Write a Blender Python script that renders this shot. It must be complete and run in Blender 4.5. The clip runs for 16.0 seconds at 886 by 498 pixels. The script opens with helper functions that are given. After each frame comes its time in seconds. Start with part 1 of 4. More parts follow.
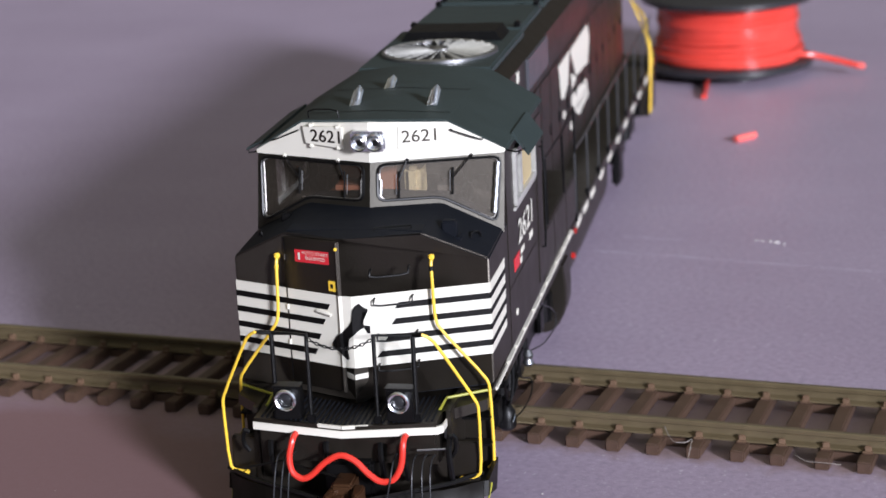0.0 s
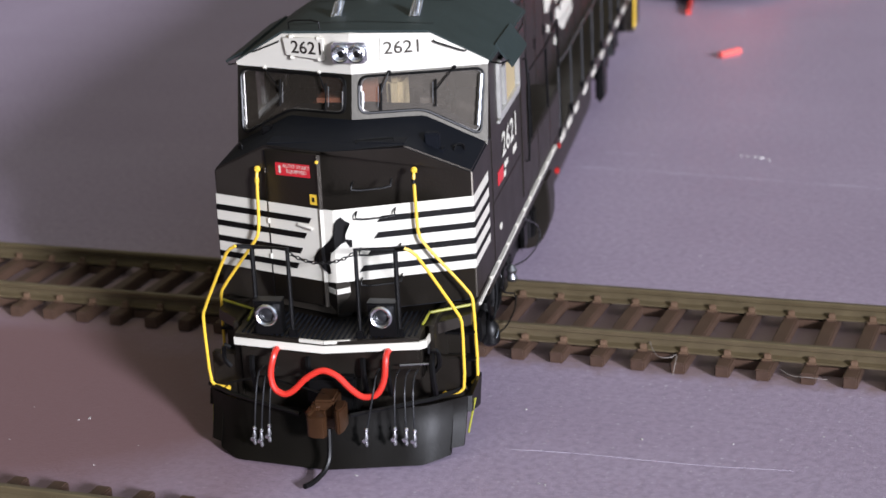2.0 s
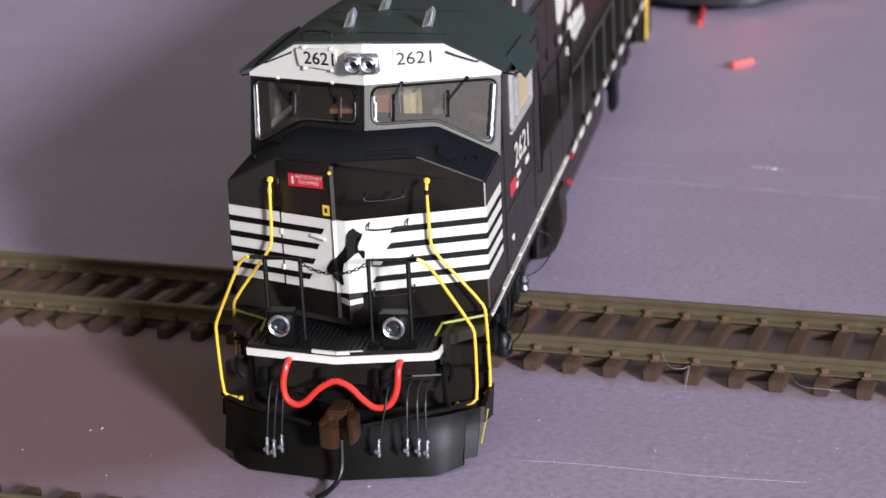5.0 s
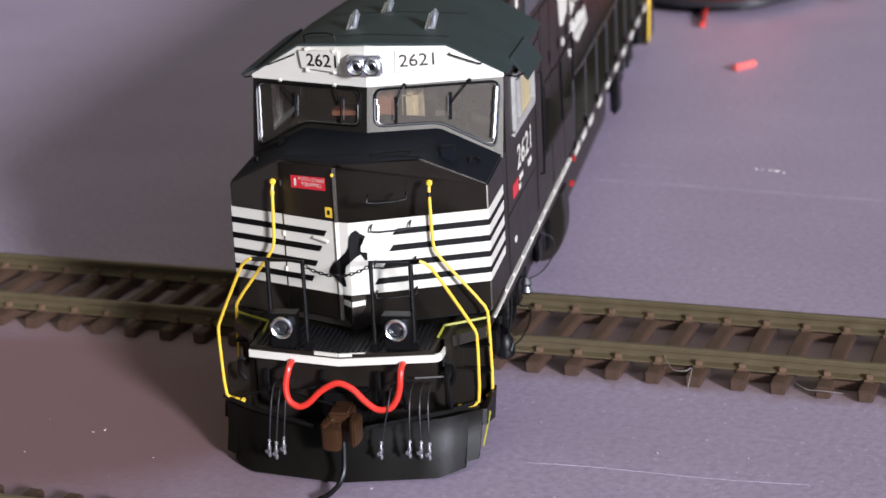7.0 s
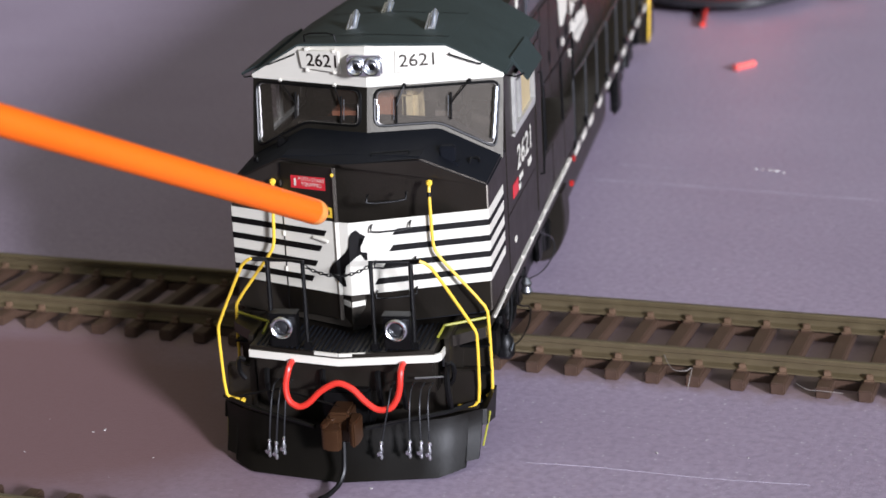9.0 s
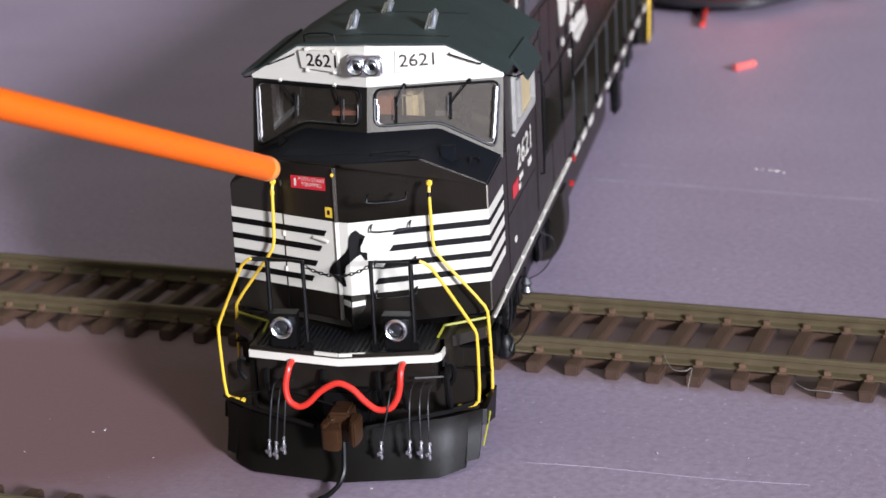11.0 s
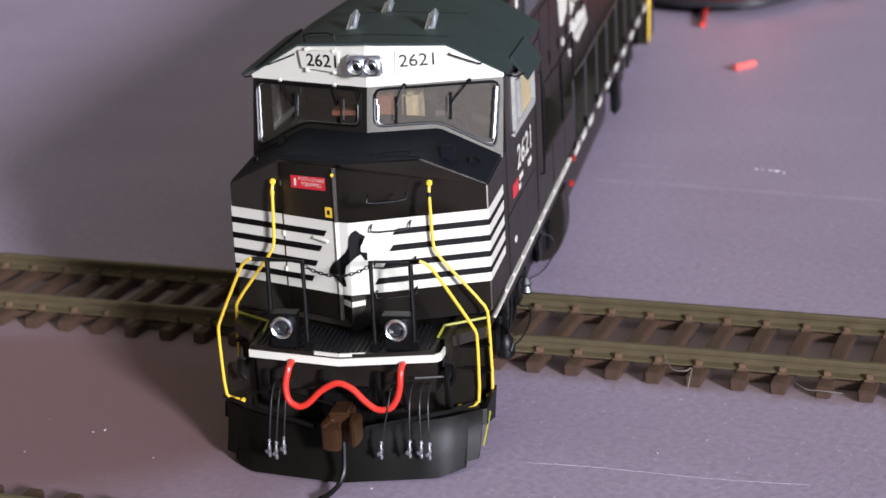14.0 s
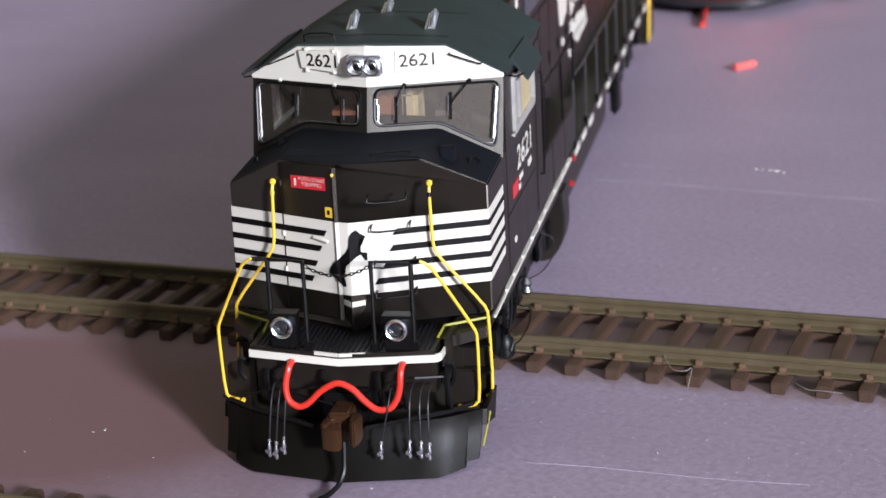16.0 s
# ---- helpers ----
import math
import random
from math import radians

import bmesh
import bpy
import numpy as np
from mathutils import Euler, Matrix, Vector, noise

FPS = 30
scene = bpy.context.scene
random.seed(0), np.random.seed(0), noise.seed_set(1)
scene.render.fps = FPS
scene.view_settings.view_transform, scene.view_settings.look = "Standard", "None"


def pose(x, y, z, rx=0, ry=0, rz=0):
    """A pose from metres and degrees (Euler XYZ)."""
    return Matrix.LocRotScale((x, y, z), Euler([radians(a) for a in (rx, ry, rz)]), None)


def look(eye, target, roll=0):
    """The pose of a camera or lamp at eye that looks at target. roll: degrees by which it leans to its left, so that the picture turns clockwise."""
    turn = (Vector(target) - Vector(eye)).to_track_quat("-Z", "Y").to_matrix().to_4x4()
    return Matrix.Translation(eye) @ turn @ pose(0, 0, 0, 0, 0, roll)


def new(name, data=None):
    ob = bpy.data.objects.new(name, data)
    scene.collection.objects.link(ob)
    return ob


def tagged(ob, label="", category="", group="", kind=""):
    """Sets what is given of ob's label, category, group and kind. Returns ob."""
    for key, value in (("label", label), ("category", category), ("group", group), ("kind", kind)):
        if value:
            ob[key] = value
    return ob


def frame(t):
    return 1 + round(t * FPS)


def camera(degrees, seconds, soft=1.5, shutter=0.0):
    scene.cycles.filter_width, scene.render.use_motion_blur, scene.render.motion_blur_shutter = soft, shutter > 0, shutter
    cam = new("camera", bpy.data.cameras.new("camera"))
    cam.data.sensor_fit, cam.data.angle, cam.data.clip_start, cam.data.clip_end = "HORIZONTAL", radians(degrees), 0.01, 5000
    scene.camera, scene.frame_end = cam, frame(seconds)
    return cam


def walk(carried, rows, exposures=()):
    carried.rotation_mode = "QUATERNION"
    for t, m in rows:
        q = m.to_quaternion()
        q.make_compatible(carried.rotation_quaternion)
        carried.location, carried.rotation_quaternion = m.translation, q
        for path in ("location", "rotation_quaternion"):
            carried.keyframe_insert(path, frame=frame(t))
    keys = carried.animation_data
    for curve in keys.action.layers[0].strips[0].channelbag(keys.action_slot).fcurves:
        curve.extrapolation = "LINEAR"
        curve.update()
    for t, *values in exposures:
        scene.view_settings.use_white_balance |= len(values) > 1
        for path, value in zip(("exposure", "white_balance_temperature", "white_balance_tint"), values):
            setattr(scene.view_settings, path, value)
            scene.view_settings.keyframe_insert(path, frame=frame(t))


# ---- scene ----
# A small model railway scene. All sizes below are in millimetres and turned into metres by part().

# camera
cam = camera(24.75, 16.0, soft=1.6)
cam.data.dof.use_dof, cam.data.dof.focus_distance, cam.data.dof.aperture_fstop = True, 0.265, 52
walk(cam, [
    (0.0, look((0.06490, -0.25436, 0.11148), (0.01556, -0.01923, 0.04235), -2.898)),
    (0.4, look((0.06401, -0.25362, 0.11089), (0.01488, -0.01832, 0.04218), -3.001)),
    (0.5, look((0.06401, -0.25362, 0.11089), (0.01428, -0.01845, 0.04218), -3.001)),
    (0.7, look((0.06401, -0.25362, 0.11089), (0.01513, -0.01823, 0.04232), -3.001)),
    (0.8, look((0.06401, -0.25362, 0.11089), (0.01545, -0.01842, 0.04144), -3.001)),
    (0.9, look((0.06401, -0.25362, 0.11089), (0.01583, -0.01895, 0.03943), -3.001)),
    (1.0, look((0.06443, -0.25206, 0.10891), (0.01605, -0.01874, 0.03329), -2.957)),
    (1.1, look((0.06443, -0.25206, 0.10891), (0.01651, -0.01899, 0.03222), -2.957)),
    (1.2, look((0.06443, -0.25206, 0.10891), (0.01673, -0.01910, 0.03176), -2.957)),
    (1.5, look((0.06394, -0.25143, 0.10927), (0.01692, -0.01860, 0.03129), -2.835)),
    (2.0, look((0.06395, -0.25147, 0.10934), (0.01704, -0.01877, 0.03092), -2.815)),
    (2.5, look((0.06384, -0.25150, 0.10933), (0.01683, -0.01878, 0.03102), -2.823)),
    (3.0, look((0.06364, -0.25146, 0.10936), (0.01637, -0.01870, 0.03132), -2.867)),
    (3.5, look((0.06369, -0.25150, 0.10909), (0.01604, -0.01863, 0.03162), -2.888)),
    (4.0, look((0.06370, -0.25145, 0.10922), (0.01584, -0.01858, 0.03187), -2.878)),
    (6.3, look((0.06366, -0.25150, 0.10955), (0.01517, -0.01865, 0.03255), -2.832)),
    (16.0, look((0.06366, -0.25150, 0.10955), (0.01517, -0.01865, 0.03255), -2.832)),
])

# light: daylight from one side at a low angle, warm room light all round
world = bpy.data.worlds.new("room_light")
scene.world = world
world.use_nodes = True
wn, wl = world.node_tree.nodes, world.node_tree.links
back = wn["Background"]
geo = wn.new("ShaderNodeTexCoord")
sep = wn.new("ShaderNodeSeparateXYZ")
ramp = wn.new("ShaderNodeValToRGB")
wl.new(geo.outputs["Generated"], sep.inputs[0])
wl.new(sep.outputs["Z"], ramp.inputs[0])
ramp.color_ramp.elements[0].position, ramp.color_ramp.elements[0].color = 0.0, (0.060, 0.050, 0.042, 1)
ramp.color_ramp.elements[1].position, ramp.color_ramp.elements[1].color = 1.0, (0.50, 0.465, 0.345, 1)
middle = ramp.color_ramp.elements.new(0.5)
middle.color = (0.105, 0.098, 0.088, 1)
dot = wn.new("ShaderNodeVectorMath")
dot.operation = "DOT_PRODUCT"
dot.inputs[1].default_value = (0.846, -0.455, 0.281)
side = wn.new("ShaderNodeValToRGB")
wl.new(geo.outputs["Generated"], dot.inputs[0])
wl.new(dot.outputs["Value"], side.inputs[0])
side.color_ramp.elements[0].position, side.color_ramp.elements[0].color = 0.15, (0, 0, 0, 1)
side.color_ramp.elements[1].position, side.color_ramp.elements[1].color = 1.0, (0.34, 0.44, 0.60, 1)
both = wn.new("ShaderNodeMix")
both.data_type, both.blend_type = "RGBA", "ADD"
both.inputs[0].default_value = 1.0
wl.new(ramp.outputs[0], both.inputs[6])
wl.new(side.outputs[0], both.inputs[7])
wl.new(both.outputs[2], back.inputs[0])
back.inputs[1].default_value = 0.79

sun = new("sun", bpy.data.lights.new("sun", "SUN"))
sun.data.energy, sun.data.angle, sun.data.color = 6.05, radians(7.5), (0.85, 0.87, 1.0)
sun.matrix_world = look((0.632, -0.722, 0.282), (0, 0, 0))
scene.view_settings.exposure = 0.27

MM = 0.001


# ---- materials ----
def material(name, color, rough=0.5, metal=0.0, var=0.15, scale=300.0, bump=0.0, bump_scale=2500.0, coat=0.0, dust=0.0, spec=0.5):
    """A painted or moulded surface with blotches, fine grain and, where asked for, light dust."""
    m = bpy.data.materials.new(name)
    m.use_nodes = True
    n, l = m.node_tree.nodes, m.node_tree.links
    b = n["Principled BSDF"]
    b.inputs["Roughness"].default_value, b.inputs["Metallic"].default_value = rough, metal
    b.inputs["Coat Weight"].default_value, b.inputs["Specular IOR Level"].default_value = coat, spec
    tc = n.new("ShaderNodeTexCoord")
    big, fine = n.new("ShaderNodeTexNoise"), n.new("ShaderNodeTexNoise")
    for t, s, d in ((big, scale, 4), (fine, bump_scale, 3)):
        t.inputs["Scale"].default_value, t.inputs["Detail"].default_value = s, d
        l.new(tc.outputs["Object"], t.inputs["Vector"])
    mix = n.new("ShaderNodeMix")
    mix.data_type = "RGBA"
    mix.inputs[6].default_value = (*[c * (1 - var) for c in color], 1)
    mix.inputs[7].default_value = (*[min(1, c * (1 + var)) for c in color], 1)
    l.new(big.outputs["Fac"], mix.inputs[0])
    out = mix.outputs[2]
    if dust:
        r = n.new("ShaderNodeMapRange")
        r.inputs[1].default_value, r.inputs[2].default_value = 0.62, 0.80
        l.new(fine.outputs["Fac"], r.inputs[0])
        k = n.new("ShaderNodeMath")
        k.operation = "MULTIPLY"
        k.inputs[1].default_value = dust
        l.new(r.outputs[0], k.inputs[0])
        mx = n.new("ShaderNodeMix")
        mx.data_type = "RGBA"
        mx.inputs[7].default_value = (0.5, 0.47, 0.44, 1)
        l.new(k.outputs[0], mx.inputs[0])
        l.new(out, mx.inputs[6])
        out = mx.outputs[2]
    l.new(out, b.inputs["Base Color"])
    rr = n.new("ShaderNodeMapRange")
    rr.inputs[3].default_value, rr.inputs[4].default_value = max(0.03, rough - 0.08), min(1, rough + 0.08)
    l.new(big.outputs["Fac"], rr.inputs[0])
    l.new(rr.outputs[0], b.inputs["Roughness"])
    if bump:
        bp = n.new("ShaderNodeBump")
        bp.inputs["Strength"].default_value, bp.inputs["Distance"].default_value = bump, 0.0001
        l.new(fine.outputs["Fac"], bp.inputs["Height"])
        l.new(bp.outputs[0], b.inputs["Normal"])
    return m


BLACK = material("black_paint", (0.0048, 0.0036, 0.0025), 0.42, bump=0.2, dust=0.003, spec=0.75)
# black paint copy: dim bluish light of the top faces put into its colour
BLACK_DIMMED = material("black_paint_dimmed", (0.0045, 0.0055, 0.0085), 0.62, bump=0.15, dust=0.006, spec=0.14)
STRIPE = material("flat_black_marking", (0.0035, 0.003, 0.003), 0.5, spec=0.16)
ROOF = material("dull_black_roof", (0.020, 0.031, 0.030), 0.5, bump=0.15, dust=0.05)
SURROUND = material("grey_black_surround", (0.0040, 0.0034, 0.0024), 0.46, bump=0.2, dust=0.003, spec=0.66)
WHITE = material("white_paint", (0.62, 0.59, 0.51), 0.45, var=0.04, bump=0.1)
YELLOW = material("yellow_paint", (0.76, 0.49, 0.045), 0.4, var=0.1)
DULL_YELLOW = material("dull_yellow_edge", (0.28, 0.27, 0.03), 0.5, var=0.15)
for painted, tint in ((BLACK, (1.0, 0.90, 0.77, 1)), (SURROUND, (1.0, 0.94, 0.82, 1))):
    painted.node_tree.nodes["Principled BSDF"].inputs["Specular Tint"].default_value = tint
RED = material("red_rubber", (0.60, 0.032, 0.02), 0.35, var=0.1)
STICKER = material("red_sticker", (0.55, 0.02, 0.03), 0.4, var=0.08)
CHROME = material("bright_metal", (0.72, 0.73, 0.75), 0.24, 1.0, var=0.1)
SILVER = material("silvery_window_frame", (0.50, 0.49, 0.45), 0.32, 0.4, var=0.3, scale=900)
STEEL = material("dull_steel", (0.36, 0.36, 0.37), 0.32, 0.95, var=0.1)
IRON = material("black_iron", (0.0026, 0.0024, 0.0025), 0.4, 0.0, bump=0.1, spec=0.28)
COUPLER = material("brown_coupler", (0.056, 0.025, 0.011), 0.36, 0.3, var=0.25, bump=0.2)
TAN = material("tan_seat", (0.42, 0.33, 0.18), 0.6, var=0.1)
CABIN = material("cabin_lining", (0.07, 0.055, 0.042), 0.65, var=0.12)
CABIN_RED = material("cabin_brown", (0.22, 0.08, 0.04), 0.6, var=0.15)
TIE = material("brown_sleeper", (0.066, 0.038, 0.025), 0.42, var=0.3, scale=500, bump=0.25, dust=0.10)
CHAIR = material("worn_brown_chair", (0.135, 0.083, 0.052), 0.42, var=0.3, scale=600, bump=0.2, dust=0.1)
RAIL = material("tarnished_rail", (0.13, 0.10, 0.056), 0.36, 0.35, var=0.3, scale=350, bump=0.15)
RAIL_TOP = material("worn_rail_top", (0.22, 0.18, 0.12), 0.35, 0.6, var=0.25, scale=400)
ORANGE = material("orange_plastic", (0.86, 0.135, 0.004), 0.40, var=0.05)
SPOOL = material("black_spool", (0.02, 0.02, 0.022), 0.3, var=0.1)
WIRE_RED = material("red_wire", (0.62, 0.05, 0.035), 0.22, var=0.12, coat=0.5)
PINK_END = material("cut_wire_end", (0.85, 0.13, 0.11), 0.5)
DUST = material("pale_dust", (0.55, 0.52, 0.50), 0.8)
SCRATCH = material("scuffed_card", (0.50, 0.44, 0.54), 0.6, var=0.25, scale=200)
PLOUGH = material("matt_black_plough", (0.0034, 0.0026, 0.0017), 0.46, bump=0.15, dust=0.003, spec=0.2)
RAILING = material("dull_grey_railing", (0.06, 0.06, 0.062), 0.35, 0.4)
HOSE = material("grey_hose", (0.022, 0.022, 0.024), 0.28, 0.3)
GREYBOX = material("grey_screen", (0.06, 0.06, 0.07), 0.4, bump=0.2)
PANE_EDGE = material("clear_edge", (0.16, 0.15, 0.14), 0.28, 0.4, var=0.3, scale=600)
FIBRE = material("grey_lint", (0.24, 0.21, 0.19), 0.8)
TIP = material("pale_orange_tip", (0.90, 0.30, 0.07), 0.3, var=0.15, scale=900)
LENS = material("lamp_lens", (0.02, 0.02, 0.022), 0.1, 0.0, var=0.05)
RED_LAMP = material("red_marker", (0.35, 0.015, 0.012), 0.35)


def glass_material():
    m = bpy.data.materials.new("clear_plastic_pane")
    m.use_nodes = True
    n, l = m.node_tree.nodes, m.node_tree.links
    b = n["Principled BSDF"]
    out = n["Material Output"]
    b.inputs["Base Color"].default_value = (0.040, 0.033, 0.026, 1)
    b.inputs["Roughness"].default_value = 0.44
    b.inputs["Specular Tint"].default_value = (1.0, 0.9, 0.78, 1)
    tr, mx, no, mr = n.new("ShaderNodeBsdfTransparent"), n.new("ShaderNodeMixShader"), n.new("ShaderNodeTexNoise"), n.new("ShaderNodeMapRange")
    no.inputs["Scale"].default_value, no.inputs["Detail"].default_value = 3200, 6
    tc = n.new("ShaderNodeTexCoord")
    st = n.new("ShaderNodeMapping")
    st.inputs["Scale"].default_value = (1, 1, 0.4)
    l.new(tc.outputs["Object"], st.inputs["Vector"])
    l.new(st.outputs[0], no.inputs["Vector"])
    mr.inputs[1].default_value, mr.inputs[2].default_value = 0.30, 0.72
    mr.inputs[3].default_value, mr.inputs[4].default_value = 0.20, 0.33
    l.new(no.outputs["Fac"], mr.inputs[0])
    l.new(mr.outputs[0], mx.inputs[0])
    l.new(tr.outputs[0], mx.inputs[1])
    l.new(b.outputs[0], mx.inputs[2])
    l.new(mx.outputs[0], out.inputs[0])
    return m


GLASS = glass_material()


def board_material():
    """Purple-grey card board: soft blotches, faint streaks along its length, lint and pale specks, a soft reddish
    shadow painted in.
    """
    m = bpy.data.materials.new("purple_card")
    m.use_nodes = True
    n, l = m.node_tree.nodes, m.node_tree.links
    b = n["Principled BSDF"]
    b.inputs["Roughness"].default_value = 0.46
    tc = n.new("ShaderNodeTexCoord")
    mp = n.new("ShaderNodeMapping")
    mp.inputs["Rotation"].default_value = (0, 0, radians(9.5))
    l.new(tc.outputs["Object"], mp.inputs["Vector"])

    def tex(scale, detail, stretch=None):
        t = n.new("ShaderNodeTexNoise")
        t.inputs["Scale"].default_value, t.inputs["Detail"].default_value = scale, detail
        if stretch:
            s = n.new("ShaderNodeMapping")
            s.inputs["Scale"].default_value = stretch
            l.new(mp.outputs[0], s.inputs["Vector"])
            l.new(s.outputs[0], t.inputs["Vector"])
        else:
            l.new(mp.outputs[0], t.inputs["Vector"])
        return t.outputs["Fac"]

    def mixed(fac, a, c):
        x = n.new("ShaderNodeMix")
        x.data_type = "RGBA"
        l.new(fac, x.inputs[0])
        for i, v in ((6, a), (7, c)):
            if isinstance(v, tuple):
                x.inputs[i].default_value = (*v, 1)
            else:
                l.new(v, x.inputs[i])
        return x.outputs[2]

    def ranged(v, a, c, lo=0.0, hi=1.0):
        r = n.new("ShaderNodeMapRange")
        r.inputs[1].default_value, r.inputs[2].default_value, r.inputs[3].default_value, r.inputs[4].default_value = a, c, lo, hi
        l.new(v, r.inputs[0])
        return r.outputs[0]

    col = mixed(ranged(tex(16, 4), 0.35, 0.65), (0.318, 0.253, 0.334), (0.365, 0.294, 0.382))
    col = mixed(ranged(tex(60, 3, (0.06, 1, 1)), 0.45, 0.75, 0.0, 0.2), col, (0.40, 0.34, 0.43))
    col = mixed(ranged(tex(900, 5), 0.4, 0.7, 0.0, 0.6), col, (0.22, 0.18, 0.235))
    col = mixed(ranged(tex(1300, 3), 0.64, 0.74, 0.0, 0.6), col, (0.62, 0.58, 0.62))
    # a soft reddish shadow beside the locomotive, painted into the card's colour
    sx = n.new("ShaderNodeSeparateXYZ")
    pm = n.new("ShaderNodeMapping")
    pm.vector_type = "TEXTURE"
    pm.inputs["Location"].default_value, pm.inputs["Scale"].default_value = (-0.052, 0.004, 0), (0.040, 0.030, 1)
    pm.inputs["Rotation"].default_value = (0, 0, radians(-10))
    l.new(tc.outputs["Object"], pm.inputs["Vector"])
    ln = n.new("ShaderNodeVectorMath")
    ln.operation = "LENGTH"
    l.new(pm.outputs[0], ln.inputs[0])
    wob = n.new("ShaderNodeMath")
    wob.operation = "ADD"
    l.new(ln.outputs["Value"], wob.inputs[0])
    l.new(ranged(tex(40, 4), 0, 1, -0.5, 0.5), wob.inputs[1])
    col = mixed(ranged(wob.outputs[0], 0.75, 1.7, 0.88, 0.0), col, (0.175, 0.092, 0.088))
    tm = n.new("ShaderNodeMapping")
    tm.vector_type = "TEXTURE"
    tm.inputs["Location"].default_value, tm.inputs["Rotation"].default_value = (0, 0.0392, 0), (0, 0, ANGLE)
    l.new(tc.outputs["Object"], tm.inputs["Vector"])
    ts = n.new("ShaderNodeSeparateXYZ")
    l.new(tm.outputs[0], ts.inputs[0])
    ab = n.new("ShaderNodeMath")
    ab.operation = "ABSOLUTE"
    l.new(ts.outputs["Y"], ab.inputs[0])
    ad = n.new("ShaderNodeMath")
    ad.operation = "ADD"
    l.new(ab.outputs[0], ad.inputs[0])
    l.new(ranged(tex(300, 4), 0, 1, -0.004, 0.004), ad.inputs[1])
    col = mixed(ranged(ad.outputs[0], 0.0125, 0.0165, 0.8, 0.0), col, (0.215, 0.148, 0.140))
    l.new(col, b.inputs["Base Color"])
    bp = n.new("ShaderNodeBump")
    bp.inputs["Strength"].default_value, bp.inputs["Distance"].default_value = 0.6, 0.0001
    l.new(tex(2200, 4), bp.inputs["Height"])
    l.new(bp.outputs[0], b.inputs["Normal"])
    return m


ANGLE = radians(-9.2)
BOARD = board_material()


# ---- mesh helpers, in millimetres ----
def part(name, bm, mat, parent=None, label="", smooth=True):
    """Links a bmesh as one mesh object under a thing or part."""
    bmesh.ops.recalc_face_normals(bm, faces=bm.faces)
    bm.transform(Matrix.Scale(MM, 4))
    me = bpy.data.meshes.new(name)
    bm.to_mesh(me)
    bm.free()
    me.materials.append(mat)
    if smooth:
        me.shade_smooth()
        me.set_sharp_from_angle(angle=radians(35))
    ob = new(name, me)
    if parent:
        ob.parent = parent
    if label:
        ob["label"] = label
    return ob


def empty(name):
    return new(name)


def box(x0, x1, y0, y1, z0, z1, bevel=0.0, bm=None):
    bm = bm or bmesh.new()
    m = Matrix.Translation(((x0 + x1) / 2, (y0 + y1) / 2, (z0 + z1) / 2)) @ Matrix.Diagonal((abs(x1 - x0), abs(y1 - y0), abs(z1 - z0), 1))
    r = bmesh.ops.create_cube(bm, size=1, matrix=m)
    if bevel:
        vs = set(r["verts"])
        bmesh.ops.bevel(bm, geom=[e for e in bm.edges if e.verts[0] in vs and e.verts[1] in vs], offset=bevel, segments=2, affect="EDGES")
    return bm


def loft(rings, closed=True, caps=True, bm=None):
    """Skins rings of equal length, end to end."""
    bm = bm or bmesh.new()
    vs = [[bm.verts.new(p) for p in ring] for ring in rings]
    k = len(rings[0])
    for a, b in zip(vs, vs[1:]):
        for i in range(k if closed else k - 1):
            j = (i + 1) % k
            bm.faces.new((a[i], a[j], b[j], b[i]))
    if caps:
        bm.faces.new(vs[0][::-1])
        bm.faces.new(vs[-1])
    return bm


def rounded_path(pts, times=2):
    pts = [Vector(p) for p in pts]
    for _ in range(times):
        out = [pts[0]]
        for a, b in zip(pts, pts[1:]):
            if (b - a).length > 0.05:
                out += [a.lerp(b, 0.22), a.lerp(b, 0.78)]
        pts = out + [pts[-1]]
    return pts


def bent(pts, d=0.7):
    """Replaces each inner corner by two points close to it, for tight wire bends."""
    pts = [Vector(p) for p in pts]
    out = [pts[0]]
    for p, q, r in zip(pts, pts[1:], pts[2:]):
        out += [q + (p - q).normalized() * min(d, (p - q).length * 0.4), q + (r - q).normalized() * min(d, (r - q).length * 0.4)]
    return out + [pts[-1]]


def tube(pts, r, sides=8, times=2, bm=None, ends=True):
    """A round bar or wire along a path with softened bends."""
    p = rounded_path(pts, times)
    rings, up = [], None
    for i, q in enumerate(p):
        d = (p[min(i + 1, len(p) - 1)] - p[max(i - 1, 0)]).normalized()
        if up is None:
            up = d.orthogonal().normalized()
        up = (up - d * up.dot(d)).normalized()
        w = d.cross(up)
        rings.append([q + (up * math.cos(a) + w * math.sin(a)) * r for a in [2 * math.pi * k / sides for k in range(sides)]])
    return loft(rings, caps=ends, bm=bm)


def lathe(profile, sides=24, axis="Z", at=(0, 0, 0), bm=None):
    """Turns (radius, height) pairs round an axis."""
    rings = []
    for r, h in profile:
        ring = []
        for k in range(sides):
            a = 2 * math.pi * k / sides
            u, v = max(r, 0.001) * math.cos(a), max(r, 0.001) * math.sin(a)
            q = (u, v, h) if axis == "Z" else (u, -h, v) if axis == "-Y" else (h, u, v)
            ring.append(Vector(q) + Vector(at))
        rings.append(ring)
    return loft(rings, bm=bm)


def slab(poly, fn, d0, d1, bm=None):
    """A panel on a face: poly is a list of (u, z); fn(u, z, out) gives the place at that much above the face."""
    return loft([[fn(u, z, d0) for u, z in poly], [fn(u, z, d1) for u, z in poly]], bm=bm)


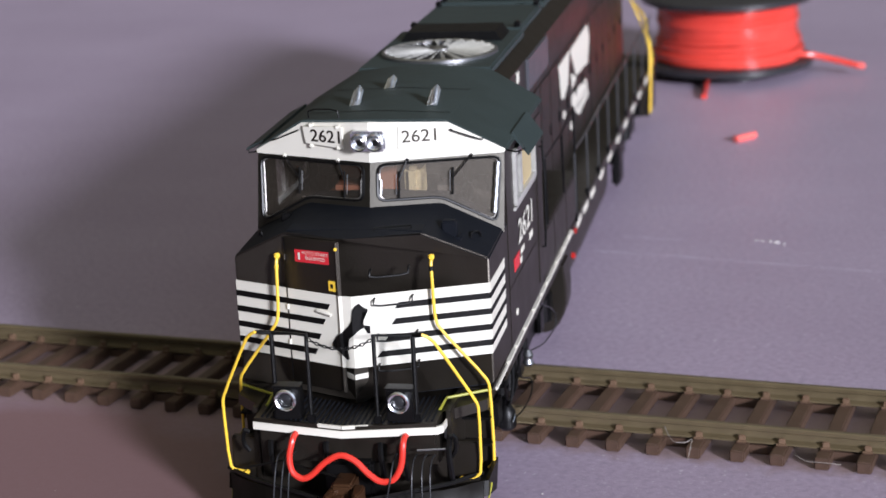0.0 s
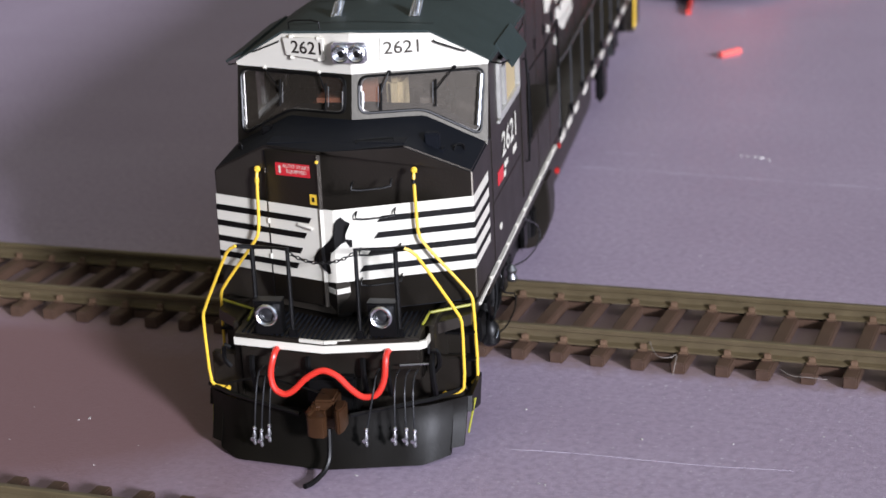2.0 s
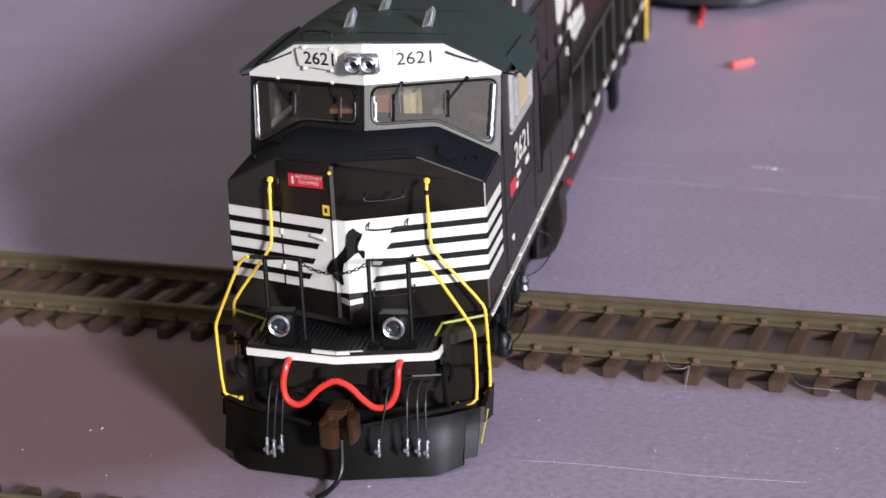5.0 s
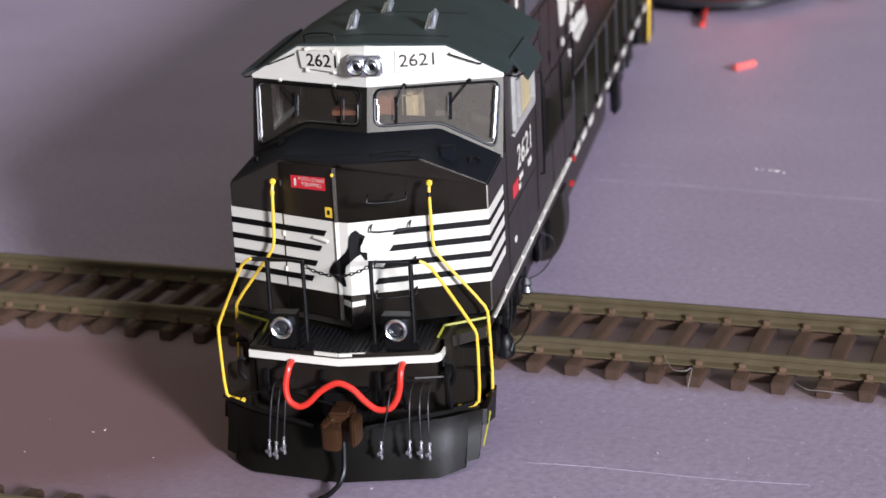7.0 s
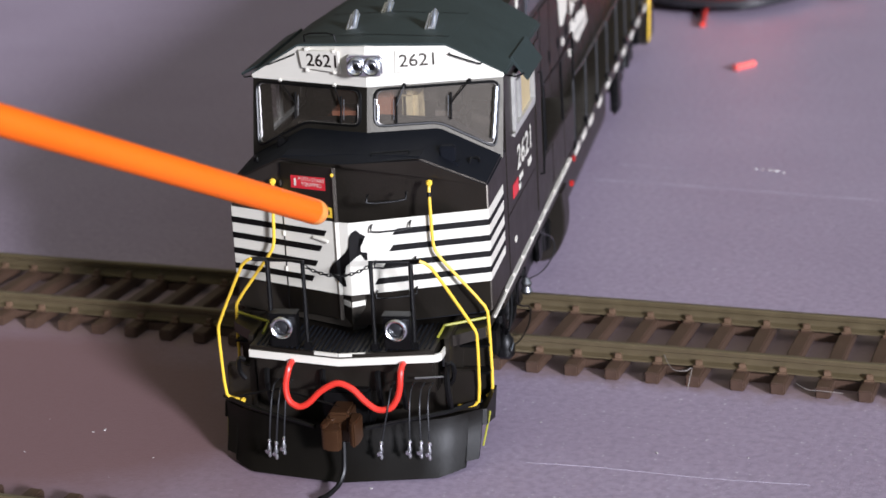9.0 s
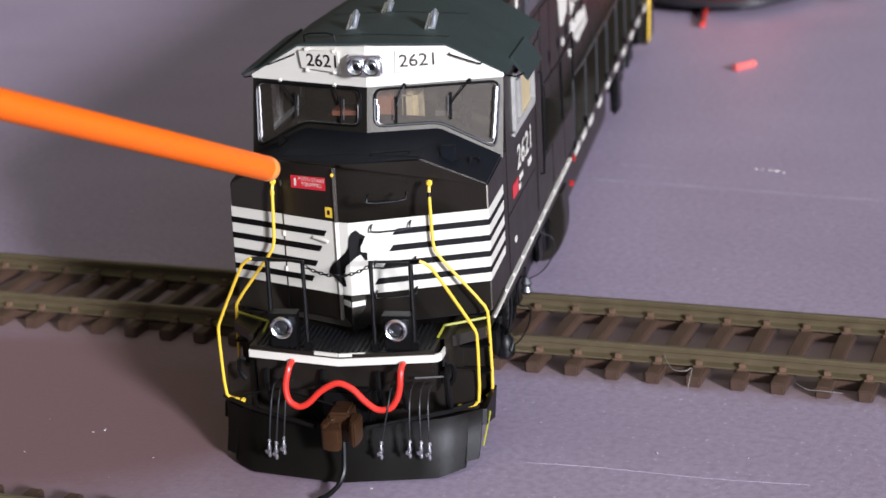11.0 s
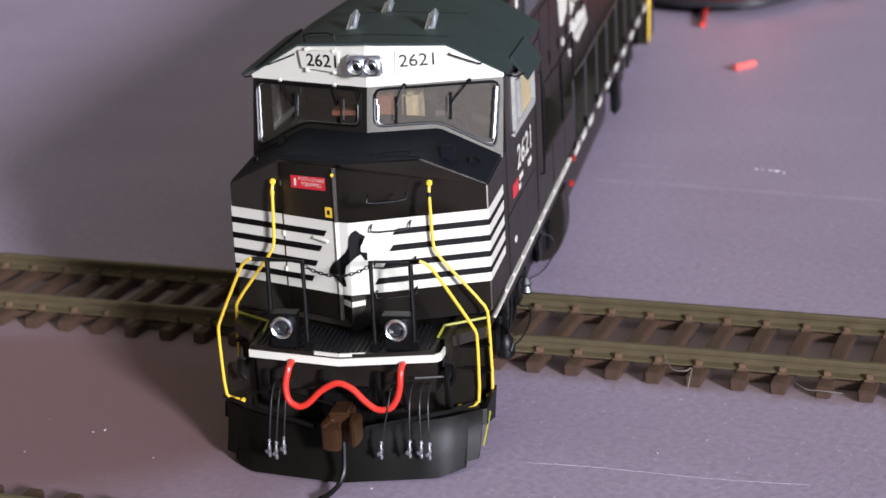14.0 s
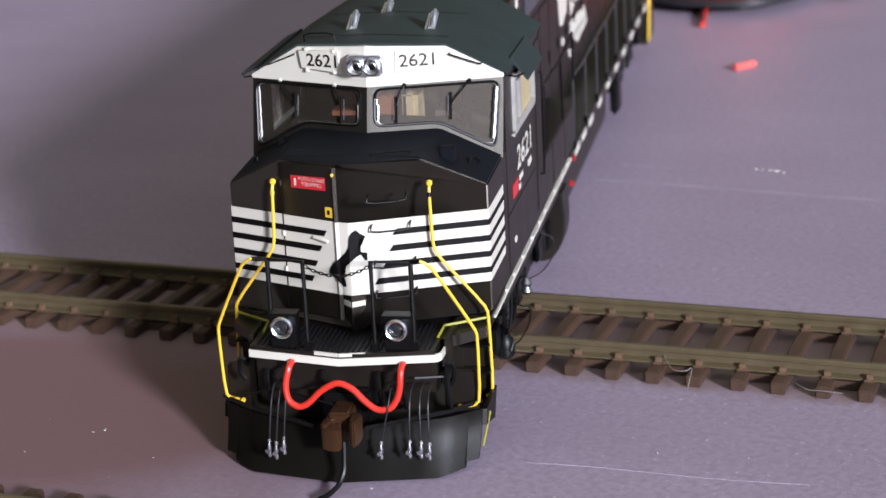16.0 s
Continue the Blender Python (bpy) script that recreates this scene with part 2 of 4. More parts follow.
def pierced(outer, inner, fn, d0, d1):
    """A panel with an opening. outer and inner run the same way round."""
    bm = bmesh.new()
    sheets = []
    for d in (d0, d1):
        loops = []
        edges = []
        for ring in (outer, inner):
            vs = [bm.verts.new(fn(u, z, d)) for u, z in ring]
            edges += [bm.edges.new((vs[i], vs[(i + 1) % len(vs)])) for i in range(len(vs))]
            loops.append(vs)
        bmesh.ops.triangle_fill(bm, edges=edges, use_beauty=True, use_dissolve=False)
        sheets.append(loops)
    for k in (0, 1):
        a, b = sheets[0][k], sheets[1][k]
        for i in range(len(a)):
            j = (i + 1) % len(a)
            bm.faces.new((a[i], a[j], b[j], b[i]))
    return bm


def rounded_poly(pts, r, steps=4):
    """Rounds the corners of a plane polygon of (u, z)."""
    out = []
    k = len(pts)
    for i in range(k):
        p, a, b = Vector(pts[i]), Vector(pts[i - 1]), Vector(pts[(i + 1) % k])
        da, db = (a - p), (b - p)
        q = min(r, da.length * 0.45, db.length * 0.45)
        s, e = p + da.normalized() * q, p + db.normalized() * q
        for t in range(steps + 1):
            f = t / steps
            v = s.lerp(p, f).lerp(p.lerp(e, f), f)
            out.append((v.x, v.y))
    return out


def text_on(name, body, size, fn, parent, mat, stretch=1.0, bold=0.0):
    """Raised writing: fn(u, v) gives the place of a point of the text."""
    cu = bpy.data.curves.new("text", "FONT")
    cu.body, cu.size, cu.align_x, cu.align_y, cu.resolution_u, cu.offset = body, size, "CENTER", "CENTER", 3, bold
    tmp = new("text", cu)
    bpy.context.view_layer.update()
    me = bpy.data.meshes.new_from_object(tmp.evaluated_get(bpy.context.evaluated_depsgraph_get()))
    bpy.data.objects.remove(tmp)
    bm = bmesh.new()
    bm.from_mesh(me)
    bpy.data.meshes.remove(me)
    for v in bm.verts:
        v.co = Vector(fn(v.co.x * stretch, v.co.y))
    return part(name, bm, mat, parent, smooth=False)


# ---- the board ----
def build_board():
    bm = bmesh.new()
    w = 700
    bmesh.ops.create_grid(bm, x_segments=24, y_segments=24, size=w, matrix=Matrix.Translation((0, 200, 0)))
    ext = bmesh.ops.extrude_face_region(bm, geom=bm.faces[:])
    bmesh.ops.translate(bm, verts=[v for v in ext["geom"] if isinstance(v, bmesh.types.BMVert)], vec=(0, 0, -18))
    return tagged(part("ground", bm, BOARD, smooth=False), "purple-grey card baseboard with scuffs, lint, pale specks and a painted-in soft shade", "baseboard", kind="structure")


board = build_board()


# ---- tracks ----
GAUGE = 18.2
PITCH = 6.07


def build_track(name, cx, cy, first, s0, s1, label, half=14.0):
    """Flexible track: sleepers with rail chairs, and two rails. s runs along the track from the point (cx, cy)."""
    root = empty(name)
    turn = Matrix.Translation((cx, cy, 0)) @ Matrix.Rotation(ANGLE, 4, "Z")
    tagged(root, label, "model track", group="model tracks")
    for side in (-1, 1):
        y = side * GAUGE / 2
        prof = [(-1.2, 1.75), (1.2, 1.75), (1.15, 2.0), (0.25, 2.3), (0.16, 2.5), (0.16, 3.2), (0.5, 3.4), (0.5, 3.95), (0.36, 4.1), (-0.36, 4.1), (-0.5, 3.95), (-0.5, 3.4), (-0.16, 3.2), (-0.16, 2.5), (-0.25, 2.3), (-1.15, 2.0)]
        n = 120
        rings = [[Vector((s0 + (s1 - s0) * i / n, y + u + 0.08 * math.sin(i * 1.7 + side), z)) for u, z in prof] for i in range(n + 1)]
        bm = loft(rings)
        bm.transform(turn)
        rail = part("rail", bm, RAIL, root, "tarnished brown metal rail")
        bm = loft([[Vector((s0 + (s1 - s0) * i / n, y + u + 0.08 * math.sin(i * 1.7 + side), 4.104)) for u in (-0.30, 0.30)] for i in range(n + 1)], closed=False, caps=False)
        bm.transform(turn)
        part("running_surface", bm, RAIL_TOP, rail)
    # one sleeper mesh shared by all: bevelled bar, four chairs and spike heads
    bm = box(-1.08, 1.08, -half, half, 0.0, 1.75, 0.2)
    for side in (-1, 1):
        for off in (-1, 1):
            y = side * GAUGE / 2 + off * 1.35
            box(-0.75, 0.75, y - 0.5, y + 0.5, 1.6, 2.1, 0.12, bm)
            box(-0.5, 0.5, y - 0.38 - off * 0.3, y + 0.38 - off * 0.3, 1.95, 2.8, 0.14, bm)
    bm.transform(Matrix.Scale(MM, 4))
    me = bpy.data.meshes.new("sleeper")
    bm.to_mesh(me)
    bm.free()
    me.materials.append(TIE)
    me.materials.append(CHAIR)
    for f in me.polygons:
        f.material_index = 1 if f.center.z > 1.92 * MM else 0
    # web strips between the sleepers, under each rail
    web = box(0, PITCH, -0.9, 1.6, 0.0, 1.35)
    web.transform(Matrix.Scale(MM, 4))
    wme = bpy.data.meshes.new("web")
    web.to_mesh(wme)
    web.free()
    wme.materials.append(TIE)
    rnd = random.Random(5)
    k0, k1 = math.ceil((s0 - first) / PITCH), math.floor((s1 - first) / PITCH)
    for k in range(k0, k1):
        s = first + k * PITCH
        ob = new("sleeper", me)
        ob.parent = root
        m = turn @ Matrix.Translation((s + rnd.uniform(-0.12, 0.12), rnd.uniform(-0.12, 0.12), 0)) @ Matrix.Rotation(rnd.uniform(-0.012, 0.012), 4, "Z")
        m.translation = m.translation * MM
        ob.matrix_basis = m
        for side in (-1, 1):
            if (k * 2 + side) % 4 == 1:
                continue
            ob = new("web", wme)
            ob.parent = root
            m = turn @ Matrix.Translation((s, side * GAUGE / 2, 0))
            m.translation = m.translation * MM
            ob.matrix_basis = m
    return root


build_track("model_track", 0, 39.4, 3.45, -690, 690, "brown sleeper model track with tarnished rails across the board")
build_track("model_track", 0, -49.7, 0.7, -690, 690, "second brown model track along the front of the board", 16.5)

# ---- the locomotive ----
loco = tagged(empty("locomotive"), "black diesel model locomotive with white nose stripes and yellow handrails", "model locomotive")


def nose_front(x, z, out=0.0):
    """The folded nose: two slanting halves with a narrow flat between them."""
    if -1.05 < x < 0.27:
        y = -6.773 - 0.317 * (x + 1.05) / 1.32
    else:
        y = -7.2 + abs(x) * 0.4068
    return Vector((x, y - out, z))


def cab_front(x, z, out=0.0):
    return Vector((x, 9.0 + abs(x) * 0.339 - max(0.0, 46.6 - z) * 0.26 - out, z))


def cab_side(sign):
    return lambda y, z, out=0.0: Vector((sign * (17.8 + out), y, z))


def nose_side(sign):
    return lambda y, z, out=0.0: Vector((sign * (17.7 + out), y, z))


def nose():
    prof = [(-17.7, 17.6), (-17.7, 35.5), (-9.5, 39.8), (-1.05, 39.98), (0.27, 40.0), (9.5, 39.8), (17.7, 35.5), (17.7, 17.6), (0.27, 17.6), (-1.05, 17.6)]
    bm = loft([[nose_front(x, z) for x, z in prof], [Vector((x, 16.5, z + (0.7 if z > 30 else 0))) for x, z in prof]])
    bmesh.ops.bevel(bm, geom=bm.edges[:], offset=0.22, segments=2, affect="EDGES")
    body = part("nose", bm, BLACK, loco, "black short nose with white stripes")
    # faces that look up take the dimmed copy of the same paint
    body.data.materials.append(BLACK_DIMMED)
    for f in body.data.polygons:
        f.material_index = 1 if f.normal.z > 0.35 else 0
    # door on one half, with its own edges
    bm = slab([(-9.5, 18.6), (-9.5, 39.3), (-1.63, 39.6), (-1.63, 18.6)], nose_front, -0.1, 0.14)
    bmesh.ops.bevel(bm, geom=bm.edges[:], offset=0.08, segments=1, affect="EDGES")
    door = part("nose_door", bm, BLACK, body)
    for z in (24.5, 29.5, 36.5):
        part("hinge", tube([nose_front(-9.52, z - 0.35, 0.25), nose_front(-9.52, z + 0.35, 0.25)], 0.17, times=0), BLACK if z > 32 else WHITE, body)
    part("door_latch", tube([nose_front(-4.9, 29.6, 0.35), nose_front(-3.6, 29.5, 0.5), nose_front(-2.8, 29.3, 0.45)], 0.24, times=1), WHITE, body)
    # painted stripes: white ground, black slits with slanted ends
    for poly, fn, d in (([(-17.7, 22.1), (-17.7, 32.1), (-9.56, 32.1), (-9.56, 22.1)], nose_front, 0.16),
                        ([(-9.40, 22.1), (-9.40, 32.1), (-1.65, 32.1), (-1.65, 22.1)], nose_front, 0.19),
                        ([(-1.05, 22.1), (-1.05, 32.1), (0.27, 32.1), (0.27, 22.1)], nose_front, 0.16),
                        ([(0.27, 22.1), (0.27, 32.1), (17.7, 32.1), (17.7, 22.1)], nose_front, 0.16)):
        part("white_panel", slab(poly, fn, 0.0, d), WHITE, body, smooth=False)
    for sign in (-1, 1):
        fn = nose_side(sign)
        part("white_panel", slab([(0.1, 22.1), (0.1, 32.1), (11.6, 32.1), (11.6, 22.1)], fn, -0.05, 0.06), WHITE, body, smooth=False)
    ends = [(-2.9, 5.6), (-3.7, 5.1), (-4.5, 4.2), (-5.2, 3.1)]
    for i, (le, re) in enumerate(ends):
        z1 = 30.72 - i * 2.2
        z0 = z1 - 0.82
        part("black_stripe", slab([(-17.7, z0), (-17.7, z1), (-9.6, z1), (-9.6, z0)], nose_front, 0.1, 0.22), STRIPE, body, smooth=False)
        part("black_stripe", slab([(-9.4, z0), (-9.4, z1), (le, z1), (le - 0.45, z0)], nose_front, 0.1, 0.25), STRIPE, body, smooth=False)
        part("black_stripe", slab([(re, z0), (re + 0.6, z1), (17.7, z1), (17.7, z0)], nose_front, 0.1, 0.22), STRIPE, body, smooth=False)
        for sign in (-1, 1):
            part("black_stripe", slab([(-0.1, z0), (-0.1, z1), (11.62, z1), (11.62, z0)], nose_side(sign), 0.0, 0.1), STRIPE, body, smooth=False)
    # emblem: a plain dark upright shape folded over the middle edge
    shape = [(1.19, 31.1), (1.63, 30.59), (2.3, 30.14), (2.22, 29.87), (1.62, 30.0), (1.5, 29.38), (1.68, 28.5), (1.55, 28.05), (2.45, 27.82), (2.42, 26.85), (2.16, 26.85), (2.24, 27.64), (1.7, 27.7), (1.15, 27.45), (0.45, 27.0), (-0.3, 26.2),
             (-0.9, 25.5), (-0.62, 24.4), (-0.45, 23.35), (-0.85, 23.28), (-1.45, 24.0), (-2.15, 24.5), (-2.85, 24.68), (-2.86, 25.35), (-2.28, 26.27), (-1.2, 27.18), (-0.3, 28.05), (0.17, 28.8), (0.34, 30.25), (0.67, 30.8)]
    bm = bmesh.new()
    bm.faces.new([bm.verts.new((x, 0, z)) for x, z in shape])
    bmesh.ops.triangulate(bm, faces=bm.faces[:])
    for fold in (-1.63, -1.05, 0.27):
        bmesh.ops.bisect_plane(bm, geom=bm.verts[:] + bm.edges[:] + bm.faces[:], plane_co=(fold, 0, 0), plane_no=(1, 0, 0))
    ext = bmesh.ops.extrude_face_region(bm, geom=bm.faces[:])
    raised = {v for v in ext["geom"] if isinstance(v, bmesh.types.BMVert)}
    for v in bm.verts:
        v.co = nose_front(v.co.x, v.co.z, (0.62 if -1.64 < v.co.x < -1.4 else 0.32) if v in raised else 0.1)
    part("emblem", bm, STRIPE, body, "plain black emblem", smooth=False)
    # warning sticker and small yellow plates
    st = part("sticker", slab([(-7.9, 36.05), (-7.9, 37.75), (-2.7, 37.95), (-2.7, 36.2)], nose_front, 0.1, 0.2), STICKER, body, "red sticker with white writing", smooth=False)
    text_on("writing", "AUTO START\nEQUIPPED", 0.68, lambda u, v: nose_front(-4.75 + u, 37.1 + v, 0.24), st, WHITE)
    part("writing_mark", slab([(-7.4, 36.4), (-7.4, 37.4), (-7.1, 37.4), (-7.1, 36.4)], nose_front, 0.15, 0.25), WHITE, st, smooth=False)
    part("yellow_plate", slab([(-2.95, 32.6), (-2.95, 34.0), (-1.9, 34.0), (-1.9, 32.6)], nose_front, 0.1, 0.22), YELLOW, body, smooth=False)
    part("yellow_plate_mark", slab([(-2.65, 33.0), (-2.65, 33.6), (-2.25, 33.6), (-2.25, 33.0)], nose_front, 0.15, 0.26), BLACK, body, smooth=False)
    part("door_bolt", lathe([(0.24, 0), (0.24, 0.2), (0.14, 0.3)], 10, "-Y", nose_front(-1.5, 38.6, 0.45)), YELLOW, body)
    # raised weather strip along the free edge of the door, painted with the stripes
    for z0, z1, mat in ((18.6, 22.1, BLACK), (22.1, 32.1, WHITE), (32.1, 39.5, BLACK)):
        part("door_edge", loft([[nose_front(-1.64, z, 0.1), nose_front(-1.62, z, 0.34), nose_front(-1.5, z, 0.52), nose_front(-1.06, z, 0.17), nose_front(-1.06, z, 0.05)] for z in (z0, z1)]), mat, body, smooth=False)
    part("door_gap", slab([(-9.62, 19.0), (-9.62, 39.2), (-9.42, 39.2), (-9.42, 19.0)], nose_front, 0.0, 0.2), IRON, body, smooth=False)
    # grab irons, bracket and hatch on the nose
    def grab(x0, x1, z, r=0.16, drop=0.9):
        part("grab_iron", tube([nose_front(x0, z, 0), nose_front(x0, z - 0.1, 0.8), nose_front(x0, z - drop, 1.0), nose_front(x1, z - drop, 1.0), nose_front(x1, z - 0.1, 0.8), nose_front(x1, z, 0)], r, 6, 1), IRON, body)
    grab(2.9, 7.7, 35.6)
    grab(3.2, 8.0, 31.6, 0.13)
    grab(3.4, 8.4, 26.6, 0.13)
    grab(3.4, 8.4, 22.4, 0.13)
    part("hatch_bar", tube([(3.0, -3.2, 40.0), (3.0, -3.2, 40.5), (7.6, -1.4, 40.4), (7.6, -1.4, 39.9)], 0.14, 6, 0), IRON, body)
    # kick plate under the stripes
    bm = loft([[(-1.3, -5.6, z), (0.0, -6.8, z), (1.6, -5.6, z), (1.6, -2, z), (-1.3, -2, z)] for z in (17.0, 21.9)])
    kick = part("kick_plate", bm, BLACK, body)
    part("white_mark", loft([[(-1.32, -5.64, z), (-0.1, -6.78, z), (-0.1, -6.9, z), (-1.32, -5.76, z)] for z in (20.3, 21.0)]), WHITE, kick)
    part("white_mark", loft([[(0.1, -6.78, z), (1.62, -5.64, z), (1.62, -5.76, z), (0.1, -6.9, z)] for z in (20.3, 21.0)]), WHITE, kick)
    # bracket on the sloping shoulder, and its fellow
    part("lamp_bracket", box(11.2, 13.2, 1.0, 2.6, 37.6, 40.3, 0.2), BLACK_DIMMED, body)
    part("bracket_foot", box(10.6, 13.8, 0.6, 3.0, 37.0, 38.2, 0.15), BLACK_DIMMED, body)
    part("lamp_bracket", box(-12.6, -11.4, 6.5, 8.0, 38.2, 39.8, 0.2), IRON, body)
    part("lift_eye", tube([(14.6, 3.6, 37.0), (14.8, 3.8, 38.0), (15.6, 5.6, 37.6), (15.7, 5.8, 36.6)], 0.18, 6, 1), IRON, body)
    part("lift_eye", tube([(-14.6, 3.6, 37.0), (-14.8, 3.8, 38.0), (-15.6, 5.6, 37.6), (-15.7, 5.8, 36.6)], 0.18, 6, 1), IRON, body)
    # top plate of the hood, in the dimmed copy of the black paint
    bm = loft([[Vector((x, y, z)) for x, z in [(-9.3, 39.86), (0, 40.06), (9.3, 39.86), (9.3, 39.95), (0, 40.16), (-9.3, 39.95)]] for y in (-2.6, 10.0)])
    part("hood_top", bm, BLACK_DIMMED, body, smooth=False)


nose()


def cab():
    body = part("cab_shell", pierced(
        [(-9.5, 17.6), (0, 17.6), (9.5, 17.6), (17.8, 17.6), (17.8, 46.6), (-17.8, 46.6), (-17.8, 17.6)],
        [(-15, 19), (0, 19), (9.5, 19), (15, 19), (15, 45), (-15, 45), (-15, 19.5)],
        lambda x, z, out=0.0: Vector((x, 47.4 - out, z)), 0, 0.8), BLACK, loco, "black cab with two windshields")
    # sides, each with a window opening
    for sign in (-1, 1):
        fn = cab_side(sign)
        bm = pierced([(15.04, 17.6), (48, 17.6), (48, 46.6), (15.04, 46.6)], rounded_poly([(21.0, 36.8), (39.6, 36.8), (39.6, 45.0), (21.0, 45.0)], 0.8), fn, -0.7, 0)
        part("side_wall", bm, BLACK, body, smooth=False)
        win = rounded_poly([(21.0, 36.8), (39.6, 36.8), (39.6, 45.0), (21.0, 45.0)], 0.8)
        inn = rounded_poly([(22.0, 37.7), (38.6, 37.7), (38.6, 44.3), (22.0, 44.3)], 0.6)
        frame_ = part("side_window", pierced(win, inn, fn, -0.4, 0.5), SILVER, body, "bright framed side window", smooth=False)
        part("pane", slab(inn, fn, -0.3, -0.1), GLASS, frame_, smooth=False).visible_shadow = False
        part("window_post", slab([(26.6, 37.1), (28.0, 37.1), (28.0, 44.3), (26.6, 44.3)], fn, -0.3, 0.3), SILVER, frame_, smooth=False)
        part("window_sill", slab([(20.6, 36.4), (39.8, 36.4), (39.8, 36.8), (20.6, 36.8)], fn, -0.1, 0.35), SILVER, frame_, smooth=False)
        part("blind", slab([(28.9, 37.1), (37.4, 37.1), (37.4, 44.3), (28.9, 44.3)], fn, -0.3, 0.05), TAN if sign > 0 else CABIN, frame_, "dull panel behind the side window", smooth=False)
        # the two shades are set at different tilts
        shade, ends = (((17.6, 47.2), (20.0, 44.2), (20.2, 44.4), (17.8, 47.7)), (22.0, 35.5)) if sign > 0 else (((17.6, 47.3), (20.2, 46.1), (20.3, 46.4), (17.7, 47.7)), (17.5, 42.0))
        part("sunshade", loft([[Vector((sign * x, y, z)) for x, z in shade] for y in ends]), ROOF, body)
        part("shade_arm", tube([(sign * 17.7, 17.0, 46.2), (sign * 19.4, 16.0, 46.2), (sign * 20.2, 18.0, 46.2)], 0.12, 6, 0), IRON, body)
        part("side_grab", tube([(sign * 17.8, 45, 24), (sign * 18.6, 45, 24), (sign * 18.6, 45, 40), (sign * 17.8, 45, 40)], 0.2, 6, 1), IRON, body)
        # door at the back of the side
        part("side_door", slab([(42.0, 19.0), (47.0, 19.0), (47.0, 45.0), (42.0, 45.0)], fn, -0.05, 0.15), BLACK, body, smooth=False)
        part("side_line", slab([(15.2, 26.2), (40.0, 26.2), (40.0, 26.35), (15.2, 26.35)], fn, -0.05, 0.08), BLACK, body, smooth=False)
        text_on("number", "2621", 4.9, (lambda s: lambda u, v: Vector((s * 17.92, 30.4 + s * u, 32.2 + v)))(sign), body, WHITE, 1.5, 0.1)
        part("white_oval", slab([(20.2 + 0.8 * math.cos(a), 21.4 + 0.5 * math.sin(a)) for a in [math.pi * k / 6 for k in range(12)]], fn, -0.05, 0.12), WHITE, body, smooth=False)
        part("red_label", slab([(19.4, 27.6), (23.8, 27.6), (23.8, 29.6), (19.4, 29.6)], fn, -0.05, 0.1), STICKER, body, smooth=False)
        part("white_label", slab([(25.4, 28.6), (28.2, 28.6), (28.2, 29.4), (25.4, 29.4)], fn, -0.05, 0.1), WHITE, body, smooth=False)
        part("white_label", slab([(24.6, 27.4), (26.0, 27.4), (26.0, 28.2), (24.6, 28.2)], fn, -0.05, 0.1), WHITE, body, smooth=False)
        part("white_label", slab([(33.5, 28.4), (36.4, 28.4), (36.4, 29.4), (33.5, 29.4)], fn, -0.05, 0.1), WHITE, body, smooth=False)
    # front, one pierced panel a side, with gasket, glass and wipers
    for sign in (-1, 1):
        win = [(sign * 0.95, 46.05), (sign * 17.3, 45.95), (sign * 16.9, 37.1), (sign * 9.4, 41.1), (sign * 1.0, 41.2)]
        hole = rounded_poly(win, 1.2)
        outer = [(sign * 0.0, 46.6), (sign * 17.8, 46.6), (sign * 17.8, 35.6), (sign * 9.7, 39.3), (sign * 0.0, 39.5)]
        panel = part("windshield_panel", pierced(outer, hole, cab_front, -0.6, 0.02), SURROUND, body, smooth=False)
        bm = bmesh.new()
        ring = [cab_front(u, z, 0.06) for u, z in hole]
        tube(ring + ring[:1], 0.2, 6, 0, bm)
        part("gasket", bm, IRON, panel, "black rubber gasket")
        inner = [(u + (sign * 8.8 - u) * 0.035, z + (43 - z) * 0.05) for u, z in hole]
        bm = bmesh.new()
        ring = [cab_front(u, z, -0.05) for u, z in inner]
        tube(ring + ring[:1], 0.11, 6, 0, bm)
        part("pane_edge", bm, PANE_EDGE, panel, "bright moulded edge of the clear pane")
        pane = part("windshield", slab(hole, cab_front, -0.45, -0.2), GLASS, panel, "clear plastic pane", smooth=False)
        pane.visible_shadow = False
        # bars put in for the glint on the pane ends, fainter on one side
        for u0, z0, u1, z1, r in ((16.85, 45.2, 16.45, 38.4, 0.40), (1.4, 44.0, 1.4, 42.0, 0.24)):
            part("pane_glint", tube([cab_front(sign * (u0 + (u1 - u0) * f) + 0.04 * math.sin(f * 31), z0 + (z1 - z0) * f, -0.02) for f in [k / 9 for k in range(10)]], r if sign > 0 else r * 0.4, 7, 0), CHROME if sign > 0 else PANE_EDGE, panel, "painted glint along the cut end of the clear pane")
        for a, b, c in (((4.9, 46.4), (3.9, 43.8), (3.9, 41.4)), ((13.4, 46.4), (11.0, 43.6), (11.0, 41.4))):
            wp = part("wiper", tube([cab_front(sign * a[0], a[1], 0.3), cab_front(sign * a[0], a[1], 0.5), cab_front(sign * b[0], b[1], 0.4)], 0.1, 6, 0), IRON, panel)
            part("wiper_blade", tube([cab_front(sign * b[0], 45.0, 0.25), cab_front(sign * c[0], c[1], 0.25)], 0.14, 6, 0), IRON, wp)
            part("wiper_blade", tube([cab_front(sign * (b[0] - 0.4), 44.6, 0.22), cab_front(sign * (c[0] - 0.4), c[1] + 0.5, 0.22)], 0.07, 6, 0), STEEL, wp)
            part("wiper_pivot", lathe([(0.28, 0), (0.28, 0.4), (0.15, 0.55)], 8, "-Y", cab_front(sign * a[0], a[1], 0)), IRON if sign > 0 else WHITE, wp)
